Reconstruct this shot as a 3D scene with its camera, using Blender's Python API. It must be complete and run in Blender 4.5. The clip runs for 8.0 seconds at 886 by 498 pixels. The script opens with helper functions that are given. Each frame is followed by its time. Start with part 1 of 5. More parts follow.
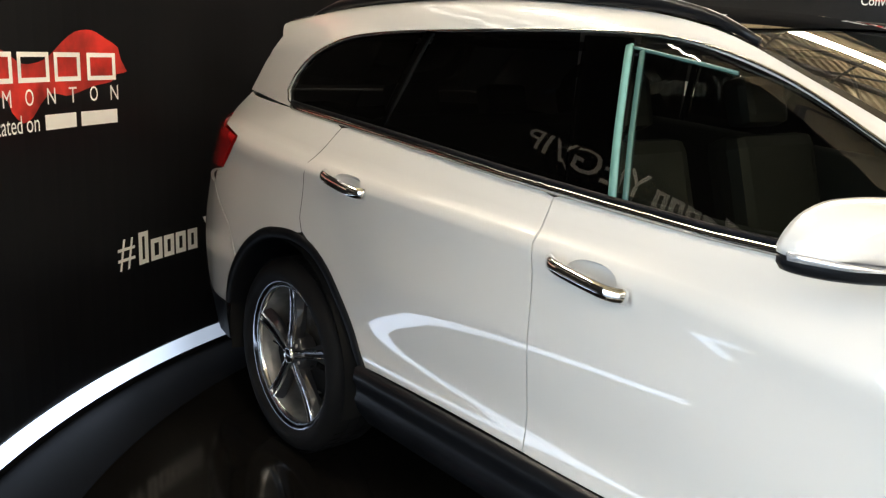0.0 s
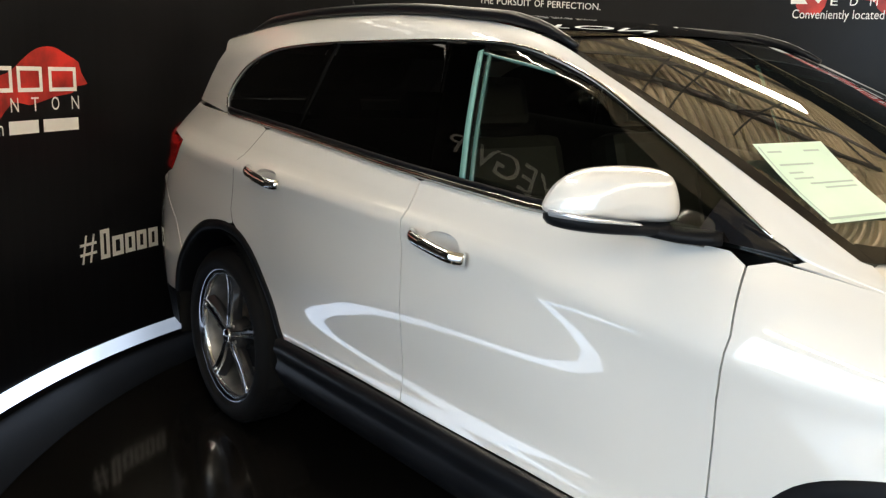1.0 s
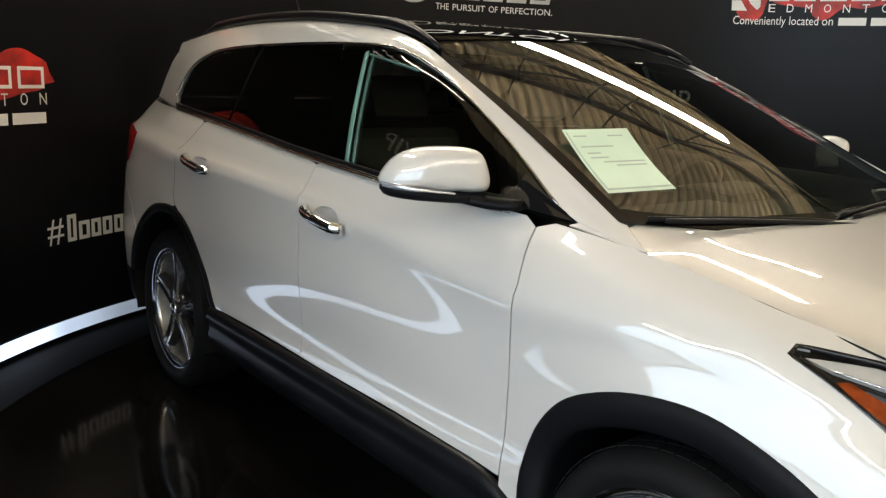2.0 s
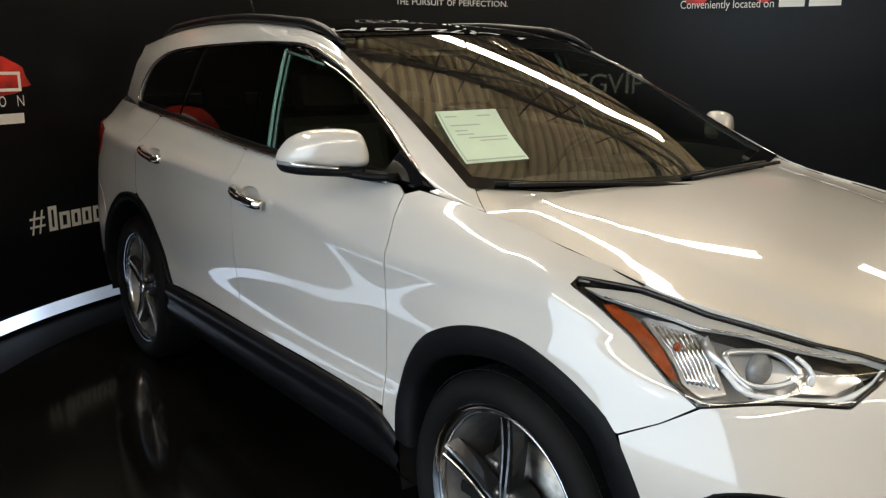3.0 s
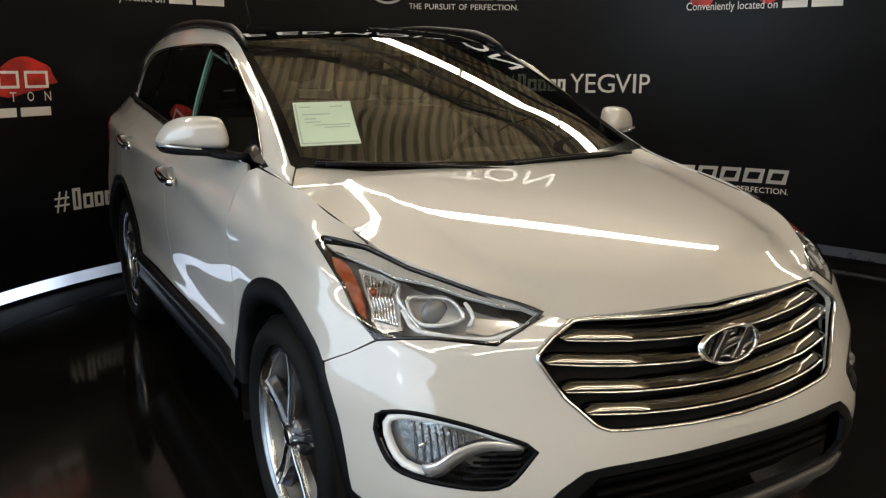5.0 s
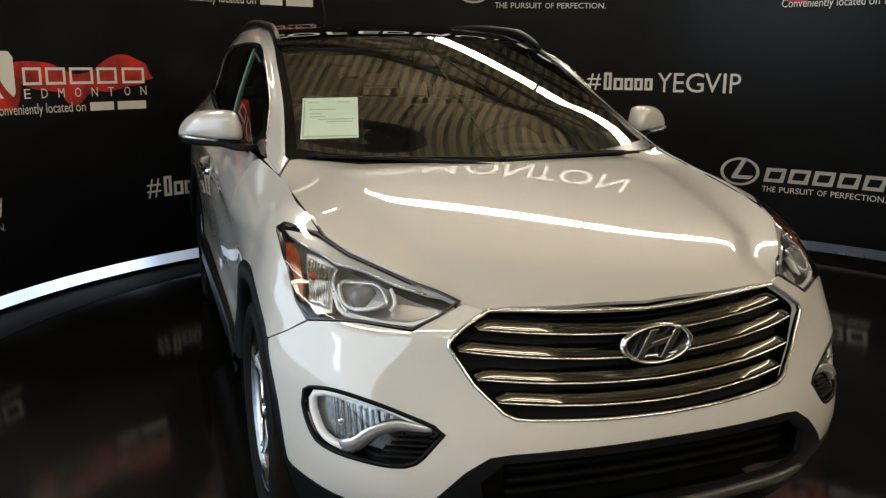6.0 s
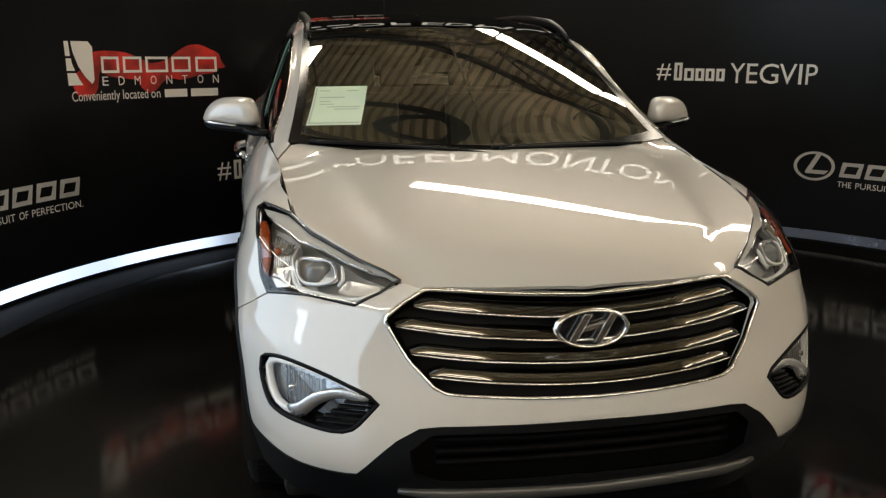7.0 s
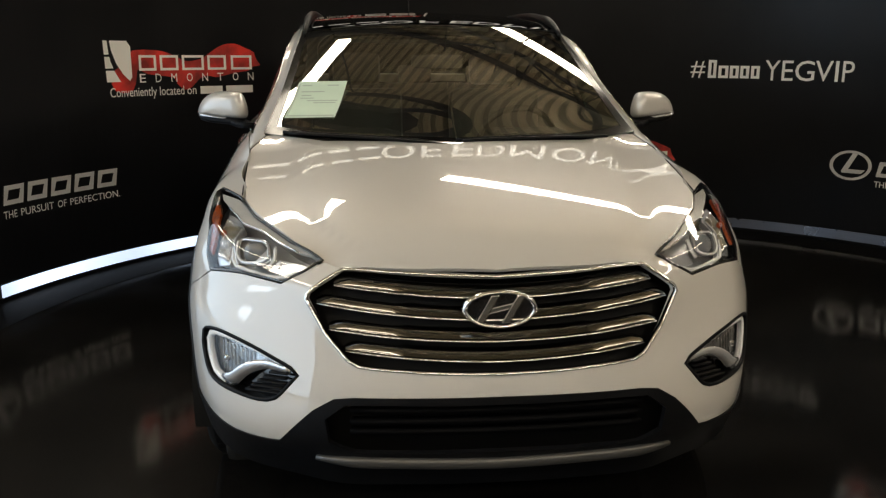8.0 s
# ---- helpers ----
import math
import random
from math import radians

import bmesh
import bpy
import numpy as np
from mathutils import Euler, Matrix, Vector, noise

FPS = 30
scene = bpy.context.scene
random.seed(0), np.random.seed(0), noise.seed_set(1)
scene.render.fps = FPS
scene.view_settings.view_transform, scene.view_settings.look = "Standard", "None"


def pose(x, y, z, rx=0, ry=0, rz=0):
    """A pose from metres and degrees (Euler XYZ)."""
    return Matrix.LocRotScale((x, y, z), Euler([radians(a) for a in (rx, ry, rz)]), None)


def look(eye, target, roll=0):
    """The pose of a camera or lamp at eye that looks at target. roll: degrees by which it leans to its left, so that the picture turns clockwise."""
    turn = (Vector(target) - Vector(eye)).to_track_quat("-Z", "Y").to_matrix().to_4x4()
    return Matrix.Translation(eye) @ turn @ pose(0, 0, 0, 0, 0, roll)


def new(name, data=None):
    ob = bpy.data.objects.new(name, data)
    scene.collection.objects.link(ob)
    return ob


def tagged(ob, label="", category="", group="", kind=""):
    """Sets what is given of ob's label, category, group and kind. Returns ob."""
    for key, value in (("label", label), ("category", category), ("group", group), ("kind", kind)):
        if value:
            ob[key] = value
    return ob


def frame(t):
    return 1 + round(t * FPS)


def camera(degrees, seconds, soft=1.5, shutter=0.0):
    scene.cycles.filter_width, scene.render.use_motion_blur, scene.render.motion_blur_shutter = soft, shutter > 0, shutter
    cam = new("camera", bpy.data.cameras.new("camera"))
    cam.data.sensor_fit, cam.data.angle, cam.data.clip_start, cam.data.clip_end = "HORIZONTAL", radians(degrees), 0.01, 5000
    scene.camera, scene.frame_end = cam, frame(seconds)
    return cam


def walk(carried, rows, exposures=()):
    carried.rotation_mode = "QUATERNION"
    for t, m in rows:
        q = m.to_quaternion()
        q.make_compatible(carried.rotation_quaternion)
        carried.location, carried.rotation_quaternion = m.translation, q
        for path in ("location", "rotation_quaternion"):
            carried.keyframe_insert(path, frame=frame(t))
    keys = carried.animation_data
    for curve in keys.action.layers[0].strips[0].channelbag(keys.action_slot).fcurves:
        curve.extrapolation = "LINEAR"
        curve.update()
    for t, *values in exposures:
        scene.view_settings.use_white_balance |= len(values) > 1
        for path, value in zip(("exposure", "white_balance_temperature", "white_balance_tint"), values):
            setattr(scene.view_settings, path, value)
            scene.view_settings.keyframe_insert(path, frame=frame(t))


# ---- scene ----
from mathutils import geometry

cam = camera(55.3, 8.0, soft=1.3)
PATH = [
    (0, (1.268, -2.342, 1.488), (-0.238, -1.105, 1.036), 2.5),
    (0.5, (1.517, -2.282, 1.486), (0.014, -1.035, 1.057), 2.3),
    (1, (1.782, -2.297, 1.466), (0.257, -1.071, 1.055), 1.9),
    (1.5, (2.044, -2.298, 1.486), (0.53, -1.063, 1.06), 3.2),
    (2, (2.329, -2.23, 1.462), (0.787, -1.022, 1.059), 2.1),
    (2.2, (2.431, -2.208, 1.467), (0.891, -1.01, 1.026), 1.5),
    (3.3, (3.016, -2.134, 1.471), (1.446, -0.966, 1.059), -0.3),
    (3.5, (3.119, -2.088, 1.455), (1.536, -0.935, 1.05), -0.3),
    (4, (3.337, -1.963, 1.457), (1.696, -0.891, 1.063), 0.8),
    (4.5, (3.567, -1.805, 1.45), (1.872, -0.817, 1.059), 0.4),
    (5, (3.7, -1.633, 1.457), (1.99, -0.685, 1.038), 0.2),
    (5.2, (3.748, -1.541, 1.456), (2.009, -0.65, 1.025), 0.2),
    (6.3, (4.099, -1.074, 1.462), (2.229, -0.509, 1.035), 0.7),
    (6.5, (4.146, -0.999, 1.466), (2.263, -0.486, 1.03), 0.9),
    (7, (4.238, -0.798, 1.466), (2.328, -0.411, 1.016), 0.5),
    (7.5, (4.331, -0.583, 1.466), (2.401, -0.308, 1.018), 1.0),
    (8, (4.44, -0.378, 1.453), (2.502, -0.182, 1.002), 0.3),
]
walk(cam, [(t, look(eye, target, roll)) for t, eye, target, roll in PATH],
     exposures=[(0, 1.16), (1.0, 0.84), (1.5, 0.62), (2.0, 0.38), (3.5, 0.05), (5.0, -0.11), (6.5, -0.17), (8.0, -0.24)])

# ---- light ----
world = bpy.data.worlds.new("hall_air")
world.use_nodes = True
world.node_tree.nodes["Background"].inputs[0].default_value = (0.30, 0.34, 0.42, 1)
world.node_tree.nodes["Background"].inputs[1].default_value = 0.05
scene.world = world


def area_lamp(name, m, sx, sy, power, colour):
    data = bpy.data.lights.new(name, "AREA")
    data.shape, data.size, data.size_y, data.energy, data.color = "RECTANGLE", sx, sy, power, colour
    ob = new(name, data)
    ob.matrix_world = m
    return ob


# daylight from the open hall door beside the booth
area_lamp("door_daylight", look((1.5, -11.6, 3.3), (1.2, 0.0, 2.2)), 21.0, 6.2, 1180, (0.64, 0.82, 1.0))


# ---- materials ----
def material(name, colour, rough=0.5, metal=0.0, coat=0.0, vary=0.0, scale=8.0, bump=0.0, bump_scale=60.0, rough_vary=0.0,
             emit=None, strength=0.0, alpha_glass=0.0, ior=1.5, specular=0.5, coat_ior=1.58):
    m = bpy.data.materials.new(name)
    m.use_nodes = True
    t = m.node_tree
    b = t.nodes["Principled BSDF"]
    b.inputs["Base Color"].default_value = (*colour, 1)
    b.inputs["Roughness"].default_value = rough
    b.inputs["Metallic"].default_value = metal
    b.inputs["Coat Weight"].default_value = coat
    b.inputs["Coat Roughness"].default_value = 0.02
    b.inputs["Coat IOR"].default_value = coat_ior
    b.inputs["IOR"].default_value = ior
    b.inputs["Specular IOR Level"].default_value = specular
    b.inputs["Transmission Weight"].default_value = alpha_glass
    if emit:
        b.inputs["Emission Color"].default_value = (*emit, 1)
        b.inputs["Emission Strength"].default_value = strength
    if vary or bump or rough_vary:
        co = t.nodes.new("ShaderNodeTexCoord")
        big = t.nodes.new("ShaderNodeTexNoise")
        big.inputs["Scale"].default_value, big.inputs["Detail"].default_value = scale, 6.0
        t.links.new(co.outputs["Object"], big.inputs["Vector"])
        fine = t.nodes.new("ShaderNodeTexNoise")
        fine.inputs["Scale"].default_value, fine.inputs["Detail"].default_value = bump_scale, 4.0
        t.links.new(co.outputs["Object"], fine.inputs["Vector"])
        if vary:
            mix = t.nodes.new("ShaderNodeMixRGB")
            mix.inputs[1].default_value = (*[c * (1 - vary) for c in colour], 1)
            mix.inputs[2].default_value = (*[min(1, c * (1 + vary)) for c in colour], 1)
            wide = t.nodes.new("ShaderNodeMapRange")
            wide.inputs["From Min"].default_value, wide.inputs["From Max"].default_value = 0.34, 0.66
            t.links.new(big.outputs["Fac"], wide.inputs["Value"])
            t.links.new(wide.outputs[0], mix.inputs[0])
            t.links.new(mix.outputs[0], b.inputs["Base Color"])
        if rough_vary:
            span = t.nodes.new("ShaderNodeMapRange")
            span.inputs["From Min"].default_value, span.inputs["From Max"].default_value = 0.3, 0.7
            span.inputs["To Min"].default_value, span.inputs["To Max"].default_value = max(0.01, rough - rough_vary), rough + rough_vary
            t.links.new(big.outputs["Fac"], span.inputs["Value"])
            t.links.new(span.outputs[0], b.inputs["Roughness"])
        if bump:
            bn = t.nodes.new("ShaderNodeBump")
            bn.inputs["Strength"].default_value, bn.inputs["Distance"].default_value = bump, 0.002
            t.links.new(fine.outputs["Fac"], bn.inputs["Height"])
            t.links.new(bn.outputs[0], b.inputs["Normal"])
    return m


def tinted(name, tint, rough=0.0, ior=1.65):
    """A thin pane: tinted see-through and mirror by Fresnel."""
    m = bpy.data.materials.new(name)
    m.use_nodes = True
    t = m.node_tree
    t.nodes.remove(t.nodes["Principled BSDF"])
    clear, gloss, mix, weight, power, span = [t.nodes.new("ShaderNode" + k) for k in ("BsdfTransparent", "BsdfGlossy", "MixShader", "LayerWeight", "Math", "MapRange")]
    clear.inputs[0].default_value = (*tint, 1)
    gloss.inputs["Roughness"].default_value = rough
    weight.inputs["Blend"].default_value = 0.5
    power.operation = "POWER"
    power.inputs[1].default_value = 5.0
    span.inputs["To Min"].default_value, span.inputs["To Max"].default_value = ((ior - 1) / (ior + 1))**2, 1.0
    t.links.new(weight.outputs["Facing"], power.inputs[0])
    t.links.new(power.outputs[0], span.inputs["Value"])
    t.links.new(span.outputs[0], mix.inputs[0])
    t.links.new(clear.outputs[0], mix.inputs[1])
    t.links.new(gloss.outputs[0], mix.inputs[2])
    t.links.new(mix.outputs[0], t.nodes["Material Output"].inputs[0])
    return m


PAINT = material("white_paint", (0.58, 0.568, 0.542), 0.35, 0, 1.0, rough_vary=0.03, scale=3, coat_ior=1.85)
PLASTIC = material("black_plastic", (0.005, 0.0054, 0.0066), 0.42, vary=0.2, bump=0.3, bump_scale=900, specular=0.11)
INNER = material("inner_black", (0.008, 0.008, 0.008), 0.8, specular=0.2)
CLADDING = material("satin_black_cladding", (0.006, 0.0065, 0.008), 0.32, vary=0.2, bump=0.12, bump_scale=700, specular=0.22)
PIANO = material("piano_black", (0.006, 0.006, 0.007), 0.08, coat=0.5)
POST = material("gloss_black_film", (0.004, 0.004, 0.0045), 0.12, specular=0.07)
CHROME = material("chrome", (0.82, 0.82, 0.82), 0.07, 1.0)
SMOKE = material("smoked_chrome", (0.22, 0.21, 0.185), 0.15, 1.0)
FACET = material("faceted_reflector", (0.74, 0.75, 0.78), 0.12, 0.65, bump=1.0, bump_scale=75)
ALLOY = material("machined_alloy", (0.48, 0.49, 0.51), 0.22, 1.0, rough_vary=0.06, scale=20)
POCKET = material("dark_alloy", (0.085, 0.085, 0.09), 0.28, 0.8)
# darker, mottled alloy for the barrel behind the spokes
BARREL = material("mottled_barrel_alloy", (0.20, 0.20, 0.195), 0.40, 0.5, vary=0.3, scale=12)
DIM_CHROME = material("satin_chrome", (0.52, 0.51, 0.48), 0.12, 1.0)
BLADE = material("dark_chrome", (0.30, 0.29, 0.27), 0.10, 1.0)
RUBBER = material("tyre_rubber", (0.007, 0.007, 0.0075), 0.65, vary=0.25, bump=0.2, bump_scale=300, specular=0.12)
LIP_METAL = material("polished_rim_lip", (0.30, 0.31, 0.33), 0.14, 1.0, vary=0.2, scale=30)
BRAKE = material("brake_steel", (0.35, 0.33, 0.30), 0.4, 1.0, vary=0.3, scale=30)
SIDE_GLASS = tinted("tinted_glass", (0.32, 0.35, 0.32), ior=1.7)
DARK_GLASS = tinted("privacy_glass", (0.05, 0.053, 0.055), ior=1.55)
SCREEN = tinted("windscreen_glass", (0.50, 0.55, 0.48), ior=2.3)
ROOF_GLASS = tinted("roof_glass", (0.02, 0.02, 0.02))
LENS = tinted("lamp_lens", (0.93, 0.94, 0.95))
FOG_BOWL = material("fog_reflector", (0.36, 0.36, 0.36), 0.12, 1.0, bump=1.0, bump_scale=60)
REFLECTOR = material("lamp_reflector", (0.74, 0.75, 0.78), 0.16, 0.7, bump=0.2, bump_scale=50)
PROJECTOR = material("projector_glass", (0.20, 0.215, 0.23), 0.10, coat=0.6)
LAMP_GREY = material("lamp_silver", (0.55, 0.56, 0.58), 0.3, 0.35)
SATIN = material("satin_silver", (0.58, 0.57, 0.54), 0.32, 0.15, vary=0.05, scale=20)
LAMP_WHITE = material("light_guide", (0.90, 0.91, 0.93), 0.16, coat=0.4)
AMBER = material("amber_lens", (0.28, 0.045, 0.006), 0.15, coat=0.5, vary=0.35, scale=60, bump=0.8, bump_scale=130)
RED_LENS = material("red_lens", (0.42, 0.01, 0.01), 0.1, coat=0.8)
TEAL = material("glass_edge", (0.17, 0.34, 0.30), 0.25, vary=0.25, scale=6)
TEAL_DIM = material("glass_edge_dim", (0.06, 0.13, 0.115), 0.25)
SIGN = material("lit_sign", (0.9, 0.89, 0.86), 0.4, emit=(1.0, 0.94, 0.82), strength=1.3)
CABIN = material("cabin_trim", (0.016, 0.0155, 0.0145), 0.7, vary=0.2, bump=0.2, bump_scale=200)
LEATHER = material("seat_leather", (0.024, 0.022, 0.019), 0.5, vary=0.15, bump=0.3, bump_scale=150)
PAPER = material("pale_green_paper", (0.58, 0.73, 0.59), 0.6, vary=0.04)
PRINT = material("grey_print", (0.36, 0.45, 0.39), 0.6)
VINYL = material("wall_vinyl", (0.0065, 0.0067, 0.008), 0.34, specular=0.15, vary=0.15, scale=2, bump=0.06, bump_scale=40, rough_vary=0.05)
FLOOR = material("polished_floor", (0.006, 0.0055, 0.005), 0.10, vary=0.4, scale=1.5, rough_vary=0.05, bump=0.02, bump_scale=30)
BOUNCE_CONCRETE = material("bounce_concrete", (0.46, 0.46, 0.45), 0.45, vary=0.18, scale=0.8, bump=0.1, bump_scale=40)
KICK = material("polished_kick_strip", (0.17, 0.175, 0.20), 0.30, 0.8, rough_vary=0.05)
LETTER = material("white_print", (0.90, 0.89, 0.86), 0.45)
GREY_LETTER = material("silver_print", (0.55, 0.55, 0.55), 0.45)
SCARF = material("red_print", (0.50, 0.022, 0.014), 0.45, vary=0.55, scale=7)
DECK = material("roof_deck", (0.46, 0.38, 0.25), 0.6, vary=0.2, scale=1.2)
# deck recesses: shade between the ribs put into a darker copy of the tan
DECK_SHADE = material("shaded_deck_flutes", (0.26, 0.215, 0.145), 0.7, vary=0.2, scale=1.2)
MATT = material("matt_black", (0.0025, 0.0025, 0.003), 0.6, specular=0.06, vary=0.2, scale=3)
STEEL = material("dark_steel", (0.05, 0.045, 0.04), 0.5, vary=0.2)
HALL = material("hall_wall", (0.26, 0.24, 0.21), 0.8, vary=0.15, scale=0.6)
TUBE = material("lamp_tube", (1, 1, 1), 0.5, emit=(1.0, 0.885, 0.71), strength=40.0)
FILL_TUBE = material("fill_batten_tube", (1, 1, 1), 0.5, emit=(1.0, 0.88, 0.70), strength=19.5)
FOOT_GLOW = material("glowing_strip_metal", (0.6, 0.64, 0.72), 0.16, 0.7, emit=(0.66, 0.79, 1.0), strength=1.0)
DAY = material("daylit_pane", (0.8, 0.9, 1), 0.3, emit=(0.80, 0.90, 1.0), strength=4.5)


# the foot strip's bright reflections, put in as glow along the metal: angle round the booth's axis, brightness
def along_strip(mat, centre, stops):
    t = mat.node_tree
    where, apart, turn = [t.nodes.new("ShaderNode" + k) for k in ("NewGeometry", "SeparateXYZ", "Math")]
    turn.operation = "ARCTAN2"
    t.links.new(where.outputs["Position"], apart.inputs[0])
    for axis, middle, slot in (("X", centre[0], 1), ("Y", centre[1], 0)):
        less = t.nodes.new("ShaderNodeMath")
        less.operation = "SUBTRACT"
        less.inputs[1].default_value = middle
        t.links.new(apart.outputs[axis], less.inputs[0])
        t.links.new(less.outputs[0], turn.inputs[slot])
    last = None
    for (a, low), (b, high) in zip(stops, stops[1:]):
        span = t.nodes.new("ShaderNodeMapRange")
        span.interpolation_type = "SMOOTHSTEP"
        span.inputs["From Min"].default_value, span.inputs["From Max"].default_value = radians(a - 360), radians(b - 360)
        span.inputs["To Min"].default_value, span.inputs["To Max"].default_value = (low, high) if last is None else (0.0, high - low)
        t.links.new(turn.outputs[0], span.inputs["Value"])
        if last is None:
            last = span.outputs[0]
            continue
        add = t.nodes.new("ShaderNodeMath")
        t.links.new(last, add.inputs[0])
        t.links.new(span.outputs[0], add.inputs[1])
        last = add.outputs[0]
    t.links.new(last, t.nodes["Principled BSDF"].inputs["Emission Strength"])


along_strip(FOOT_GLOW, (0.602, 0.821), ((199, 0.10), (206, 0.25), (213, 0.6), (219, 1.7), (226, 1.7), (232, 1.3), (246, 2.0), (250, 1.3)))


# ---- building tools ----
def part(name, bm, mat, parent=None, label="", smooth=True):
    """Links a bmesh as one mesh object under its thing."""
    me = bpy.data.meshes.new(name)
    bm.to_mesh(me)
    bm.free()
    me.materials.append(mat)
    if smooth:
        me.shade_smooth()
    ob = new(name, me)
    ob.parent = parent
    if label:
        tagged(ob, label)
    return ob


def thing(name, label, category, at=(0, 0, 0), group="", kind=""):
    ob = tagged(new(name), label, category, group, kind)
    ob.location = at
    return ob


def raw(name, verts, faces, mat, parent=None, label="", normals=None, smooth=True):
    me = bpy.data.meshes.new(name)
    me.from_pydata([tuple(map(float, v)) for v in verts], [], [tuple(int(i) for i in f) for f in faces])
    me.materials.append(mat)
    if smooth:
        me.shade_smooth()
    if normals is not None:
        me.normals_split_custom_set_from_vertices([tuple(map(float, n)) for n in normals])
    ob = new(name, me)
    ob.parent = parent
    if label:
        tagged(ob, label)
    return ob


def box(bm, lo, hi, bevel=0.0, m=None):
    """A bevelled box from corner lo to corner hi, added to bm."""
    c, s = (Vector(lo) + Vector(hi)) / 2, Vector(hi) - Vector(lo)
    tmp = bmesh.new()
    bmesh.ops.create_cube(tmp, size=1.0, matrix=Matrix.Translation(c) @ Matrix.Diagonal((*s, 1)))
    if bevel:
        bmesh.ops.bevel(tmp, geom=tmp.edges[:], offset=bevel, segments=2, affect="EDGES", profile=0.6)
    if m is not None:
        tmp.transform(m)
    me = bpy.data.meshes.new("scratch")
    tmp.to_mesh(me)
    tmp.free()
    bm.from_mesh(me)
    bpy.data.meshes.remove(me)
    return bm


def boxed(name, lo, hi, mat, parent=None, bevel=0.004, label="", m=None):
    return part(name, box(bmesh.new(), lo, hi, bevel, m), mat, parent, label, smooth=False)


def sweep(points, profile, closed=False, up=(0, 0, 1), widths=None):
    """Verts and faces of a profile [(across, out), ...] drawn along points."""
    p, n, k = np.array(points, float), len(points), len(profile)
    verts, faces = [], []
    for i in range(n):
        a = p[(i + 1) % n] if closed or i < n - 1 else p[i]
        b = p[i - 1] if closed or i > 0 else p[i]
        d = Vector(a - b).normalized()
        side = d.cross(Vector(up)).normalized()
        out = side.cross(d).normalized()
        w = 1.0 if widths is None else widths[i]
        for s, o in profile:
            verts.append(Vector(p[i]) + side * s * w + out * o * w)
    for i in range(n if closed else n - 1):
        for j in range(k):
            faces.append((i * k + j, i * k + (j + 1) % k, ((i + 1) % n) * k + (j + 1) % k, ((i + 1) % n) * k + j))
    if not closed:
        faces += [tuple(range(k))[::-1], tuple((n - 1) * k + j for j in range(k))]
    return verts, faces


def round_profile(r, n=8, flat=1.0):
    return [(r * math.cos(2 * math.pi * i / n), r * flat * math.sin(2 * math.pi * i / n)) for i in range(n)]


def curve_through(points, step=0.02, closed=False):
    """A smooth line through the points."""
    p = np.array(points, float)
    n = len(p)
    if closed:
        p = np.vstack([p[-1:], p, p[:2]])
    else:
        p = np.vstack([2 * p[0] - p[1], p, 2 * p[-1] - p[-2]])
    out = []
    for i in range(1, len(p) - 2):
        d = max(1, int(np.linalg.norm(p[i + 1] - p[i]) / step))
        for j in range(d):
            s = j / d
            out.append(0.5 * (2 * p[i] + (p[i + 1] - p[i - 1]) * s + (2 * p[i - 1] - 5 * p[i] + 4 * p[i + 1] - p[i + 2]) * s * s
                              + (3 * p[i] - p[i - 1] - 3 * p[i + 1] + p[i + 2]) * s**3))
    if not closed:
        out.append(p[-2])
    return np.array(out)


def straight(points, step=0.02, closed=True):
    p, out = np.array(points, float), []
    for i in range(len(p) if closed else len(p) - 1):
        a, b = p[i], p[(i + 1) % len(p)]
        d = max(1, int(np.linalg.norm(b - a) / step))
        out += [a + (b - a) * j / d for j in range(d)]
    if not closed:
        out.append(p[-1])
    return np.array(out)


# ---- sheets of the car's skin ----
def tangents(p, k, mirror=False):
    """Slopes of the points p (n, ..., 3) at the knots k."""
    d = (p[1:] - p[:-1]) / (k[1:] - k[:-1]).reshape((-1,) + (1,) * (p.ndim - 1))
    h = (k[1:] - k[:-1]).reshape((-1,) + (1,) * (p.ndim - 1))
    m = np.empty_like(p)
    m[0], m[-1] = d[0], d[-1]
    m[1:-1] = (d[:-1] * h[1:] + d[1:] * h[:-1]) / (h[1:] + h[:-1])
    if mirror:
        m[0] = m[0] * np.array((0.0, 1.0, 0.0))
    return m


def hermite(p0, p1, m0, m1, h, s):
    return ((2 * s**3 - 3 * s**2 + 1) * p0 + (s**3 - 2 * s**2 + s) * h * m0
            + (-2 * s**3 + 3 * s**2) * p1 + (s**3 - s**2) * h * m1)


